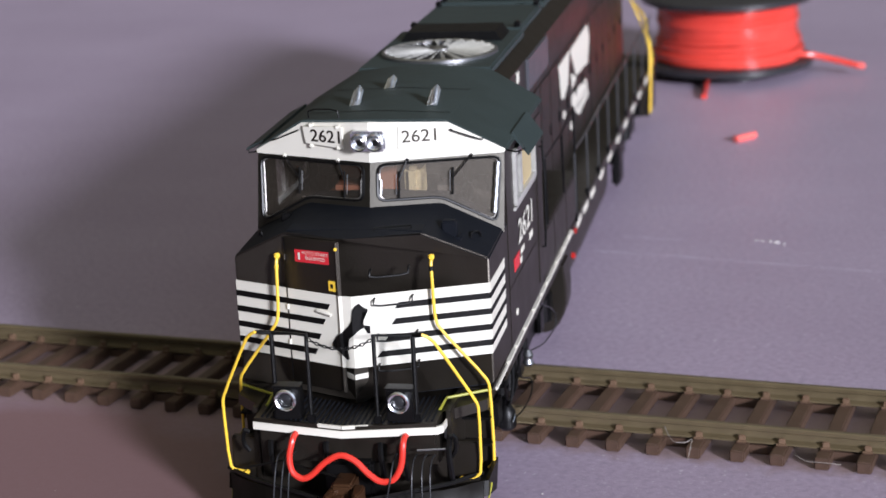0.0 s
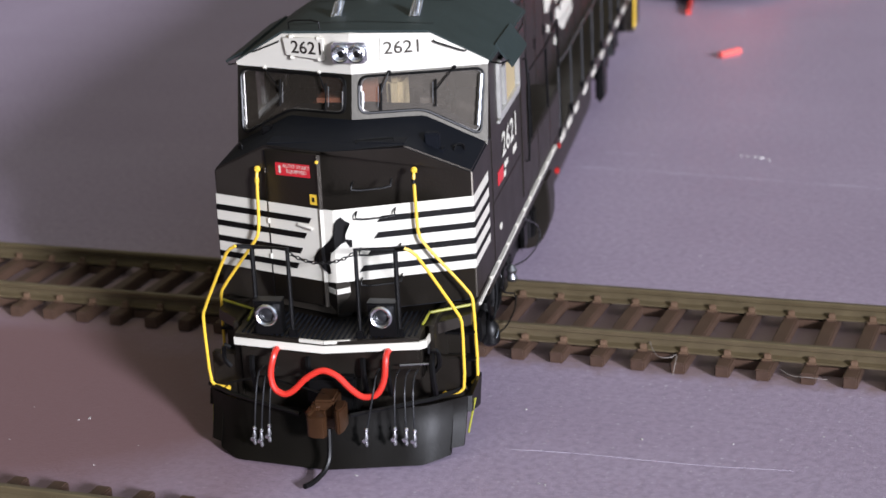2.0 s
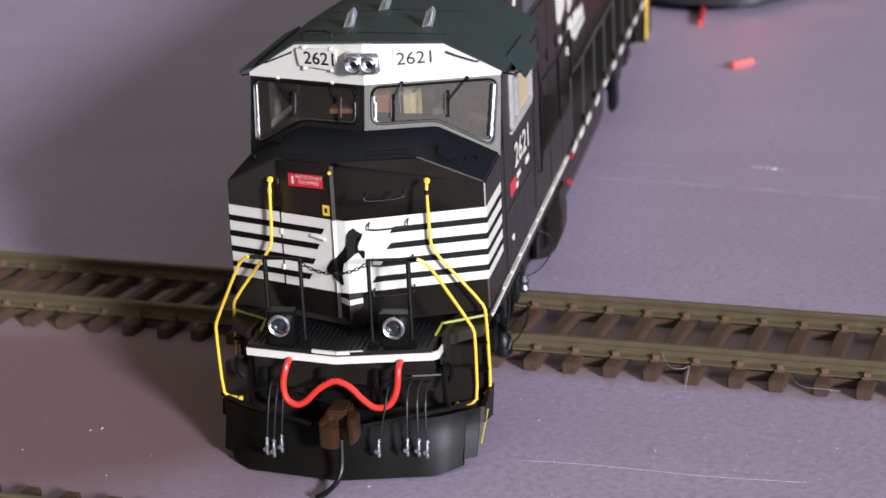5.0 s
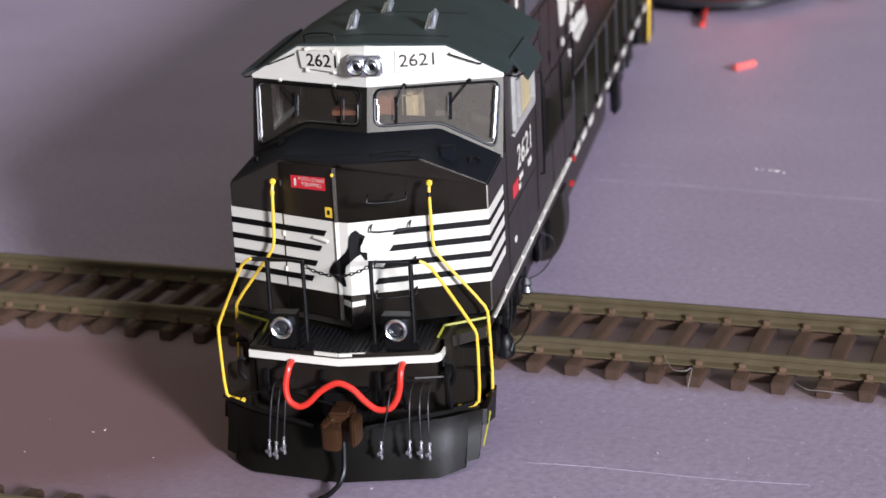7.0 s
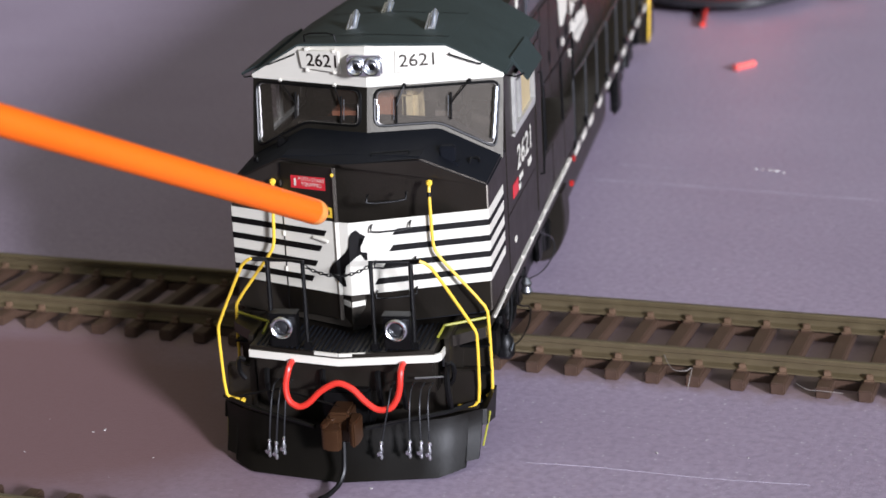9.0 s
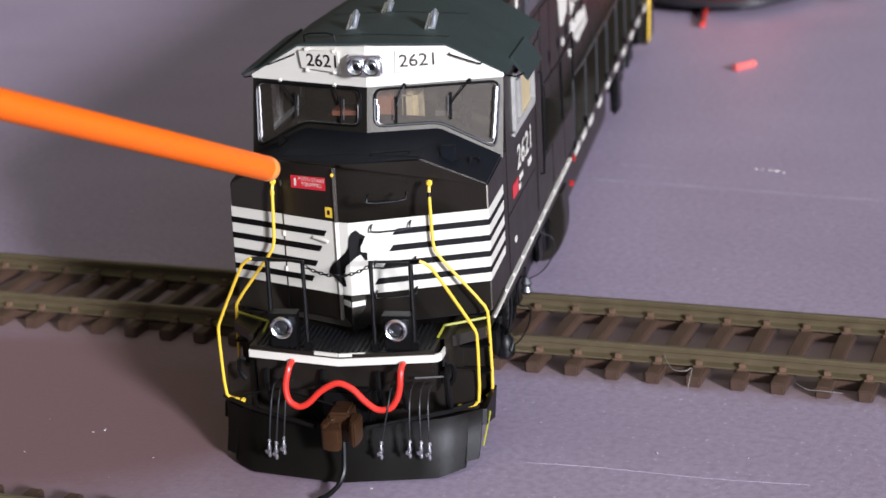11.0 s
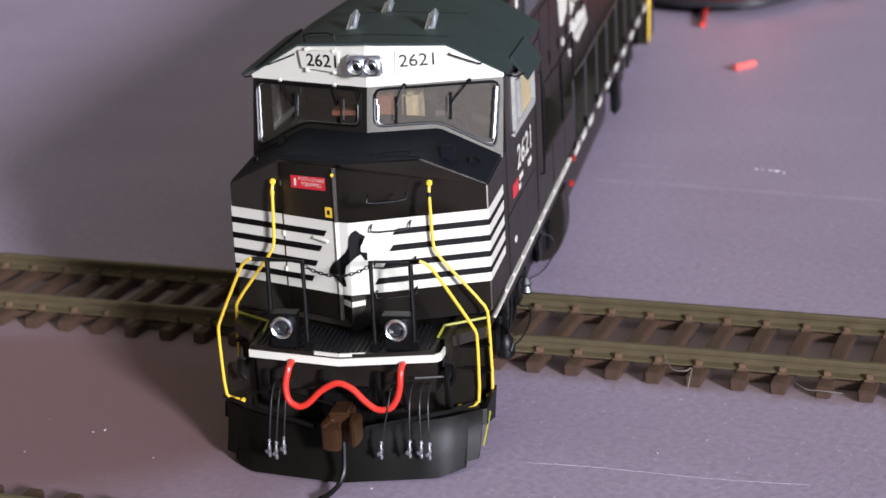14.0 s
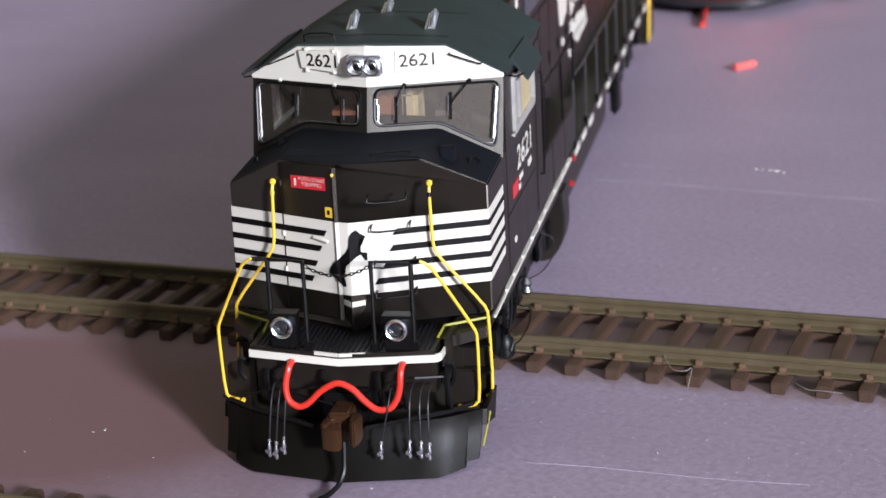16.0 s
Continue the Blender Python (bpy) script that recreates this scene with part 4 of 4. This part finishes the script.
def hood_and_frame():
    # long hood: lower walls and a flared upper part
    prof = [(-10.7, 16.5), (-10.7, 41), (-12.3, 43.5), (-12.3, 48.8), (-9.6, 50.9), (0, 51.3), (9.6, 50.9), (12.3, 48.8), (12.3, 43.5), (10.7, 41), (10.7, 16.5)]
    bm = loft([[Vector((x, y, z)) for x, z in prof] for y in (48.2, 150)])
    hood = part("long_hood", bm, BLACK, loco, "long black engine hood")
    prof2 = [(-10.7, 16.5), (-10.7, 49.0), (-8.8, 51.4), (0, 52.0), (8.8, 51.4), (10.7, 49.0), (10.7, 16.5)]
    part("rear_hood", loft([[Vector((x, y, z)) for x, z in prof2] for y in (150, 228)]), BLACK, hood)
    # roof plates and the big fan
    base = part("fan_hatch", box(-10.6, 10.6, 47.5, 80.0, 50.6, 52.0, 0.3), ROOF, hood, "raised roof hatch with a bright fan grille")
    part("fan_ring", lathe([(9.4, 0.0), (9.4, 0.5), (8.9, 0.7), (8.6, 0.5), (8.6, 0.0)], 40, "Z", (0.1, 59.8, 51.95)), STEEL, base)
    part("fan_floor", lathe([(8.7, 0.0), (8.7, 0.12), (0.02, 0.12)], 40, "Z", (0.1, 59.8, 51.95)), IRON, base)
    for k in range(24):
        a = 2 * math.pi * k / 24
        c, s = math.cos(a), math.sin(a)
        bm = loft([[(0.1 + c * r - s * w, 59.8 + s * r + c * w, z) for w, z in ((-0.07 * r / 3 - 0.1, 52.25), (0.07 * r / 3 + 0.1, 52.5), (0.07 * r / 3 + 0.1, 52.7), (-0.07 * r / 3 - 0.1, 52.45))] for r in (1.0, 8.8)])
        part("fan_blade", bm, SILVER, base)
    part("fan_cowl", loft([[Vector((x, y, z)) for x, z in ((-8.6, 51.9), (8.6, 51.9), (7.4, 53.6), (-7.4, 53.6))] for y in (70.0, 78.0)]), IRON, base)
    part("fan_hub", lathe([(1.5, 0), (1.5, 0.7), (0.9, 0.95), (0.02, 1.0)], 16, "Z", (0.1, 59.8, 52.15)), STEEL, base)
    for y0, y1 in ((82.0, 106.0), (109.0, 142.0), (155, 182), (186, 212)):
        part("roof_plate", box(-9.8, 9.8, y0, y1, 50.6, 52.0, 0.3), ROOF, hood)
        for x in (-9.0, 9.0):
            for y in (y0 + 1, y1 - 1):
                part("lift_lug", box(x - 0.5, x + 0.5, y - 0.6, y + 0.6, 51.9, 53.0, 0.2), IRON, hood)
    part("exhaust_box", box(-4.5, 4.5, 112, 126, 51.8, 54.0, 0.4), IRON, hood)
    # side doors on the hood
    for s in (-1, 1):
        for i in range(14):
            y = 60 + i * 11.6
            if y > 215:
                break
            d = part("hood_door", slab([(y, 19), (y + 10.6, 19), (y + 10.6, 39.5), (y, 39.5)], lambda yy, z, o, s=s: Vector((s * (10.7 + o), yy, z)), -0.05, 0.18), BLACK, hood, smooth=False)
            part("door_latch", box(s * 10.8, s * 11.2, y + 9.2, y + 9.8, 28, 30, 0.05), IRON, d)
        # air intake box and grille behind the cab
        ib = part("intake_box", box(s * 10.0, s * 13.4, 49.5, 66.0, 17.0, 42.5, 0.5), BLACK, hood)
        for k in range(9):
            part("louvre", box(s * 13.3, s * 13.6, 51, 64.5, 21 + k * 2.2, 22.3 + k * 2.2, 0.05), IRON, ib)
        bb = part("battery_box", box(s * 10.6, s * 17.15, 48.3, 91.0, 16.3, 24.7, 0.25), BLACK, hood, "black battery box along the walkway")
        for y in (49.2, 63.2, 77.2):
            part("box_door", slab([(y, 17.2), (y + 13.2, 17.2), (y + 13.2, 24.0), (y, 24.0)], lambda yy, z, o, s=s: Vector((s * (17.15 + o), yy, z)), -0.05, 0.12), BLACK, bb, smooth=False)
        part("flare_grille", slab([(70, 43.6), (92, 43.6), (92, 48.7), (70, 48.7)], lambda yy, z, o, s=s: Vector((s * (12.3 + o), yy, z)), -0.05, 0.5), GREYBOX, hood, "grey grille box", smooth=False)
        part("white_label", slab([(60.5, 46.6), (62.5, 46.6), (62.5, 48.4), (60.5, 48.4)], lambda yy, z, o, s=s: Vector((s * (12.3 + o), yy, z)), -0.05, 0.12), WHITE, hood, smooth=False)
        part("white_label", slab([(51, 46.4), (52.8, 46.4), (52.8, 48.0), (51, 48.0)], lambda yy, z, o, s=s: Vector((s * (12.3 + o), yy, z)), -0.05, 0.12), WHITE, hood, smooth=False)
        # large plain white lettering blocks
        fn = (lambda s: lambda yy, z, o: Vector((s * (10.7 + o), yy, z)))(s)
        for poly in ([(117.5, 38.2), (132.0, 38.5), (128.8, 32.4), (122.8, 30.8), (119.8, 31.4)], [(134.3, 38.3), (160.0, 38.7), (163.1, 35.8), (159.1, 30.8), (141.2, 31.6), (134.8, 36.8)],
                     [(134.7, 29.1), (155.7, 28.1), (159.5, 24.1), (143.6, 23.0), (134.0, 26.5)], [(134.0, 33.5), (141.0, 31.3), (135.0, 30.2)],
                     [(122.3, 28.6), (124.5, 27.9), (123.4, 26.8), (121.2, 27.3)], [(131.0, 24.4), (134.2, 23.7), (133.9, 22.2), (130.7, 22.9)]):
            part("white_lettering_block", slab(poly, fn, 0.1, 0.3), WHITE, hood, smooth=False)
    # frame with walkways
    fr = part("frame", box(-17.2, 17.2, 12, 232, 13.6, 16.4, 0.2), BLACK, loco, "black frame with walkways and white edge marks")
    part("rear_deck", box(-17.2, 17.2, 228, 243, 14.0, 16.4, 0.2), BLACK, fr)
    for s in (-1, 1):
        part("white_edge", box(s * 17.1, s * 17.65, 2.5, 82, 15.8, 16.25), WHITE, fr, smooth=False)
        for y in (12, 19, 27, 36, 44, 50, 61, 70, 77):
            part("sill_bracket", box(s * 17.25, s * 17.7, y, y + 1.0, 16.1, 16.6, 0.1), WHITE, fr)
        for y in (90, 99.5, 110, 124.2, 138.7, 154.0, 168.5, 184.8, 198.6, 214.6):
            part("white_dash", box(s * 17.2, s * 17.36, y, y + 5.6, 14.35, 15.55), WHITE, fr, smooth=False)
        part("side_lamp", box(s * 17.2, s * 17.7, 85.6, 86.6, 14.5, 15.5, 0.15), RED_LAMP, fr)
        part("side_lamp", box(s * 16.6, s * 17.4, 85.3, 86.3, 10.0, 11.0, 0.15), RED_LAMP, fr)
        # side handrail
        rail = part("side_rail", tube([(s * 17.2, 90.6, 28.8), (s * 17.2, 100, 28.2), (s * 17.2, 226, 28.2), (s * 17.2, 232, 28.0)], 0.22, 6, 0), RAILING, fr, "thin black side railing")
        for k in range(9):
            y = 89.5 + k * 17.0
            part("post", tube([(s * 17.2, y, 15.6), (s * 17.2, y, 28.2)], 0.2, 6, 0), RAILING, rail)
            part("post_foot", box(s * 16.7, s * 17.5, y - 0.5, y + 0.5, 15.6, 17.4, 0.1), IRON, rail)
        for y, z0, z1 in ((56.0, 24.6, 35.6), (75.6, 24.6, 35.0), (90.8, 16.0, 36.6)):
            part("tall_post", tube([(s * 17.2, y, z0), (s * 17.2, y - 1.0, z1)], 0.24, 6, 0), IRON, rail)
        part("upper_rail", tube([(s * 17.6, 50.0, 37.6), (s * 17.2, 55.0, 35.6), (s * 17.2, 75.0, 35.2), (s * 17.2, 89.8, 36.4)], 0.2, 6, 0), IRON, rail)
        part("rear_handrail", tube([(s * 12.0, 243, 29.0), (s * 15.5, 236, 27.0), (s * 17.6, 228, 18.6), (s * 17.7, 223.5, 15.5), (s * 17.7, 221.0, 6.3)], 0.3, 8, 1), YELLOW, fr, "bent yellow wire handrail")
        part("rear_handrail", tube([(s * 11.0, 232, 36.0), (s * 13.5, 230, 30.0), (s * 17.6, 224.5, 22.6), (s * 17.7, 222.0, 14.5)], 0.23, 8, 1), YELLOW, fr, "bent yellow wire handrail")
        part("rear_steps", box(s * 13.4, s * 17.4, 222.5, 236, 5.0, 14.2, 0.2), BLACK, fr)
        # underframe
        part("sand_pipe", box(s * 14.4, s * 16.2, 167, 175, 1.9, 12.0, 0.6), IRON, fr)
        part("brake_line", tube([(s * 17.0, 12, 13.0), (s * 16.6, 16, 9.0), (s * 16.8, 22, 8.4), (s * 16.6, 28, 12.6)], 0.2, 6, 2), IRON, fr)
        part("loose_wire", tube([(s * 17.2, 45, 14.6), (s * 18.4, 52, 11.5), (s * 18.6, 53, 8.6), (s * 18.0, 43, 8.6), (s * 17.2, 31, 11.4)], 0.12, 6, 2), HOSE, fr)
        reservoir = part("air_reservoir", lathe([(0.02, 3.7), (0.9, 3.8), (1.4, 4.3), (1.45, 5.6), (1.3, 6.6), (0.8, 7.4), (0.5, 7.7), (0.5, 9.0), (0.02, 9.1)], 16, "Z", (s * 15.9, 18.6, 0)), IRON, fr, "rounded black air reservoir")
        # chrome squiggle put on as the reservoir's white glint
        part("painted_glint", tube([(s * 17.0, 17.0, 5.4), (s * 17.2, 17.6, 6.2), (s * 17.1, 18.8, 6.4)], 0.16, 6, 1), CHROME, reservoir)
        part("reservoir_pipe", tube([(s * 16.8, 19.5, 13.4), (s * 17.0, 18.7, 11.0), (s * 16.8, 17.4, 8.6), (s * 16.2, 18.2, 7.6)], 0.26, 6, 1), IRON, reservoir)
        part("wire_loop", tube([(s * 17.0, 22.0, 11.5), (s * 17.3, 24.5, 9.6), (s * 17.7, 32.0, 7.0), (s * 17.8, 30.0, 5.0), (s * 17.4, 24.0, 4.6), (s * 16.8, 20.0, 5.0)], 0.13, 6, 1), IRON, reservoir)
        part("brake_valve", lathe([(0.5, 0), (0.9, 0.5), (0.6, 1.2), (0.85, 1.8), (0.3, 2.6)], 10, "Z", (s * 17.6, 29.4, 9.8)), STEEL, fr)
    # fuel tank with rounded lower sides
    half = [(0, 1.7), (14.4, 1.7), (15.6, 2.1), (16.6, 3.3), (17.4, 4.9), (17.9, 6.8), (18.0, 9.6), (17.6, 13.6), (0, 13.6)]
    ring = half + [(-x, z) for x, z in half[-2:0:-1]]
    tank = part("fuel_tank", loft([[Vector((x * f, y, z)) for x, z in ring] for y, f in ((69.0, 0.985), (69.4, 1.0), (75.0, 1.0), (78.0, 0.86), (151.6, 0.86), (152.0, 0.85))]), BLACK, fr, smooth=False)
    for s in (-1, 1):
        part("tank_strap", box(s * 14.6, s * 15.6, 66.2, 69.1, 4.4, 9.4, 0.3), IRON, tank)
    # trucks
    for y0, lifts in ((36.0, (0.0, 1.75, 0.0)), (198.0, (0.0, 0.0, 0.0))):
        tk = part("truck", box(-9.5, 9.5, y0 - 26, y0 + 26, 6.0, 12.5, 0.5), IRON, loco, "black three-axle truck")
        for s in (-1, 1):
            rings = []
            for y, z0, z1 in ((-29, 6.5, 9.5), (-24, 5.2, 11.5), (-16, 6.4, 12.8), (-8, 5.4, 12.8), (0, 5.0, 12.0), (8, 5.4, 12.8), (16, 6.4, 12.8), (24, 5.2, 11.5), (29, 6.5, 9.5)):
                rings.append([Vector((s * 12.4, y0 + y, z0)), Vector((s * 14.6, y0 + y, z0)), Vector((s * 14.6, y0 + y, z1)), Vector((s * 12.4, y0 + y, z1))])
            part("side_frame", loft(rings), IRON, tk)
            for dy, lift in zip((-21, 0, 21), lifts):
                w = part("wheel", lathe([(0.02, -1.4), (4.2, -1.4), (4.6, -1.1), (5.7, -1.1), (5.75, 1.0), (6.2, 1.1), (6.2, 1.6), (0.02, 1.7)], 28, "X", (0, 0, 0)), STEEL, tk)
                w.matrix_basis = Matrix.Translation((s * 0.0092, (y0 + dy) * MM, (6.2 + lift) * MM))
                part("journal", box(s * 14.4, s * 15.6, y0 + dy - 2.2, y0 + dy + 2.2, 5.6, 10.4, 0.6), IRON, tk)
                part("spring", lathe([(0.9, 0), (0.9, 4.0)], 10, "Z", (s * 14.9, y0 + dy + 4.2, 6.2)), IRON, tk)
            part("brake_cylinder", lathe([(0.02, 0), (1.6, 0.1), (1.6, 5.5), (0.02, 5.6)], 12, "Z", (s * 15.0, y0 - 10.5, 7.6)), IRON, tk)


hood_and_frame()


# ---- loose things on the board ----
def build_spool():
    root = tagged(empty("wire_spool"), "black plastic spool wound with bright red wire", "wire spool")
    c = (31.5, 301, 0)
    part("lower_hub", lathe([(5, 0.0), (14.0, 0.0), (14.0, 2.6), (5, 2.6)], 32, "Z", c), SPOOL, root)
    part("lower_flange", lathe([(5, 2.4), (22.6, 2.4), (23.3, 2.8), (23.3, 4.2), (22.6, 4.6), (5, 4.6)], 48, "Z", c), SPOOL, root)
    part("upper_flange", lathe([(5, 20.4), (22.8, 20.4), (23.5, 20.8), (23.5, 22.0), (22.8, 22.4), (5, 22.4)], 48, "Z", c), SPOOL, root)
    part("core", lathe([(5.5, 1.0), (5.5, 22.0)], 24, "Z", c), SPOOL, root)
    rnd = random.Random(3)
    for i in range(11):
        z = 5.4 + i * 1.42
        r = 18.6 + rnd.uniform(-0.3, 0.3) + (1.5 if i < 2 else 0.7 if i < 4 else 0.0)
        ring = [(c[0] + r * math.cos(a), c[1] + r * math.sin(a), z + 0.25 * math.sin(a * 2 + i)) for a in [2 * math.pi * k / 48 for k in range(49)]]
        part("wire_turn", tube(ring, 0.82, 8, 0), WIRE_RED, root)
    part("wound_wire", lathe([(5, 4.6), (18.5, 4.6), (18.5, 20.3), (5, 20.3)], 40, "Z", c), WIRE_RED, root)
    e = part("wire_end", tube([(c[0] + 16, c[1] - 11, 6.4), (c[0] + 21.0, c[1] - 6, 6.0), (c[0] + 28, c[1] - 5.0, 4.4), (c[0] + 35.6, c[1] - 6.5, 2.6)], 0.85, 8, 2), WIRE_RED, root, "loose end of red wire")
    part("cut_end", lathe([(0.85, 0), (0.9, 1.6), (0.5, 1.9)], 8, "X", (c[0] + 35.2, c[1] - 6.5, 2.6)), PINK_END, e)
    part("wire_end", tube([(c[0] - 4.5, c[1] - 14.0, 1.4), (c[0] - 4.4, c[1] - 20.0, 1.2), (c[0] - 4.2, c[1] - 28.0, 0.9), (c[0] - 4.0, c[1] - 36.0, 0.75)], 0.75, 8, 2), WIRE_RED, root, "loose end of red wire")
    return root


build_spool()


def build_bits():
    bm = tube([(38.3, 216.0, 0.78), (42.6, 220.8, 0.78)], 0.78, 10, 0)
    tagged(part("wire_offcut", bm, PINK_END), "short offcut of pinkish red wire insulation on the board", "wire offcut")
    fib = tube([(37.9, 25.9, 3.2), (39.0, 21.9, 2.4), (40.1, 19.3, 2.1), (42.0, 19.0, 2.2), (42.8, 20.1, 2.5), (42.7, 17.7, 2.2), (42.5, 14.7, 1.2)], 0.065, 5, 2)
    tagged(part("fibre", fib, FIBRE), "pale curled fibre caught on the track sleepers", "lint", group="fibres")
    fib = tube([(57.6, 16.2, 1.9), (59.0, 14.6, 1.6), (61.5, 13.6, 1.9), (64.0, 13.2, 1.8)], 0.055, 5, 2)
    tagged(part("fibre", fib, FIBRE), "pale fibre lying across the sleeper ends", "lint", group="fibres")
    # scratches and marks in the card
    rnd = random.Random(21)
    for a, b, w, gaps in (((15.5, 124.3), (92, 107.6), 0.5, 5), ((20, 134.5), (33, 132.6), 0.35, 3), ((23, -9.6), (60, -13.6), 0.2, 7)):
        bm = bmesh.new()
        n = 40
        rows = []
        for i in range(n + 1):
            f = i / n
            c = Vector((a[0] + (b[0] - a[0]) * f, a[1] + (b[1] - a[1]) * f + 0.3 * math.sin(f * 7), 0))
            h = w * 0.5 * max(0.06, 0.55 + 0.45 * math.sin(f * gaps * 6.28 + rnd.uniform(-0.6, 0.6)))
            rows.append([c + Vector((0, -h, 0.004)), c + Vector((0, 0, 0.03)), c + Vector((0, h, 0.004))])
        loft(rows, closed=False, caps=False, bm=bm)
        tagged(part("scratch", bm, SCRATCH), "faint pale scratch worn into the purple card", "scratch", group="scratches")
    rnd = random.Random(11)
    spots = [(-37.8, -3.7), (-39.2, -4.5), (17.4, 24.3), (28.2, -19.9), (46.9, 132.2), (48.2, 131.8), (49.6, 131.5), (50.9, 130.7), (52.4, 129.5), (41.3, 129.3)]
    for _ in range(26):
        spots.append((rnd.uniform(-75, 75), rnd.uniform(-22, 20)))
    bm = bmesh.new()
    for i, (x, y) in enumerate(spots):
        s = rnd.uniform(0.28, 0.4) if 4 <= i < 9 else rnd.uniform(0.06, 0.17)
        m = Matrix.Translation((x, y, s * 0.4)) @ Matrix.Rotation(rnd.uniform(0, 3), 4, "Z") @ Matrix.Diagonal((s * rnd.uniform(1, 2.6), s, s * 0.5, 1))
        bmesh.ops.create_icosphere(bm, subdivisions=1, radius=1, matrix=m)
    tagged(part("crumbs", bm, DUST), "pale crumbs and lint scattered over the card", "crumbs", kind="stuff")


build_bits()


stick = part("pointer_stick", lathe([(0.02, -2.2), (1.57, -2.2), (1.58, -60), (1.6, -118), (1.4, -120), (0.02, -120)], 28, "X"), ORANGE)
part("rounded_tip", lathe([(0.02, -0.05), (0.75, -0.1), (1.2, -0.35), (1.48, -0.8), (1.57, -1.4), (1.57, -2.2), (0.02, -2.2)], 28, "X"), TIP, stick, "paler tip")
tagged(stick, "bright orange plastic rod used as a pointer", "pointer")


def stick_pose(tip, back):
    d = Vector(tip) - Vector(back)
    return Matrix.Translation(tip) @ d.to_track_quat("X", "Z").to_matrix().to_4x4()


def motions():
    walk(stick, [
        (0.0, stick_pose((-0.0129, -0.0143, 0.0908), (-0.0198, -0.0525, 0.1000))),
        (2.3, stick_pose((-0.0129, -0.0143, 0.0908), (-0.0198, -0.0525, 0.1000))),
        (2.4, stick_pose((-0.0157, -0.0174, 0.0724), (-0.0211, -0.0550, 0.0804))),
        (2.5, stick_pose((-0.0171, -0.0206, 0.0580), (-0.0216, -0.0578, 0.0664))),
        (2.6, stick_pose((-0.0108, -0.0200, 0.0516), (-0.0217, -0.0588, 0.0622))),
        (2.7, stick_pose((-0.0081, -0.0198, 0.0489), (-0.0217, -0.0592, 0.0609))),
        (2.8, stick_pose((-0.0079, -0.0199, 0.0483), (-0.0217, -0.0593, 0.0604))),
        (3.0, stick_pose((-0.0111, -0.0198, 0.0530), (-0.0220, -0.0588, 0.0629))),
        (3.2, stick_pose((-0.0097, -0.0191, 0.0539), (-0.0220, -0.0586, 0.0638))),
        (3.4, stick_pose((-0.0083, -0.0195, 0.0504), (-0.0220, -0.0591, 0.0618))),
        (3.5, stick_pose((-0.0076, -0.0188, 0.0524), (-0.0220, -0.0588, 0.0629))),
        (3.6, stick_pose((-0.0080, -0.0186, 0.0538), (-0.0220, -0.0585, 0.0641))),
        (3.7, stick_pose((-0.0083, -0.0152, 0.0710), (-0.0215, -0.0552, 0.0797))),
        (3.8, stick_pose((-0.0088, -0.0130, 0.0910), (-0.0201, -0.0526, 0.1004))),
        (7.0, stick_pose((0.0077, -0.0157, 0.0913), (-0.0124, -0.0721, 0.1018))),
        (7.1, stick_pose((0.0065, -0.0182, 0.0726), (-0.0136, -0.0741, 0.0857))),
        (7.2, stick_pose((0.0054, -0.0204, 0.0623), (-0.0140, -0.0757, 0.0765))),
        (7.3, stick_pose((0.0043, -0.0217, 0.0574), (-0.0141, -0.0761, 0.0748))),
        (7.4, stick_pose((0.0001, -0.0238, 0.0532), (-0.0142, -0.0768, 0.0716))),
        (7.5, stick_pose((-0.0065, -0.0236, 0.0489), (-0.0154, -0.0749, 0.0677))),
        (7.6, stick_pose((-0.0061, -0.0246, 0.0449), (-0.0155, -0.0754, 0.0655))),
        (7.8, stick_pose((-0.0038, -0.0264, 0.0370), (-0.0155, -0.0765, 0.0614))),
        (8.0, stick_pose((0.0002, -0.0270, 0.0416), (-0.0143, -0.0784, 0.0652))),
        (8.3, stick_pose((0.0011, -0.0273, 0.0397), (-0.0143, -0.0785, 0.0645))),
        (8.5, stick_pose((0.0014, -0.0274, 0.0393), (-0.0143, -0.0786, 0.0643))),
        (8.6, stick_pose((0.0015, -0.0272, 0.0396), (-0.0143, -0.0786, 0.0644))),
        (8.8, stick_pose((0.0017, -0.0269, 0.0405), (-0.0143, -0.0784, 0.0652))),
        (9.0, stick_pose((0.0022, -0.0271, 0.0396), (-0.0143, -0.0785, 0.0645))),
        (9.2, stick_pose((0.0020, -0.0274, 0.0387), (-0.0143, -0.0787, 0.0639))),
        (10.2, stick_pose((-0.0000, -0.0265, 0.0435), (-0.0143, -0.0782, 0.0657))),
        (11.1, stick_pose((-0.0057, -0.0206, 0.0432), (-0.0171, -0.0719, 0.0644))),
        (11.3, stick_pose((-0.0061, -0.0194, 0.0484), (-0.0226, -0.0589, 0.0638))),
        (11.4, stick_pose((-0.0058, -0.0174, 0.0560), (-0.0225, -0.0577, 0.0686))),
        (11.5, stick_pose((-0.0067, -0.0167, 0.0605), (-0.0224, -0.0571, 0.0713))),
        (11.6, stick_pose((-0.0071, -0.0147, 0.0722), (-0.0220, -0.0552, 0.0814))),
        (11.7, stick_pose((-0.0070, -0.0124, 0.0915), (-0.0206, -0.0528, 0.1010))),
        (16.0, stick_pose((-0.0070, -0.0124, 0.0915), (-0.0206, -0.0528, 0.1010))),
    ])


motions()
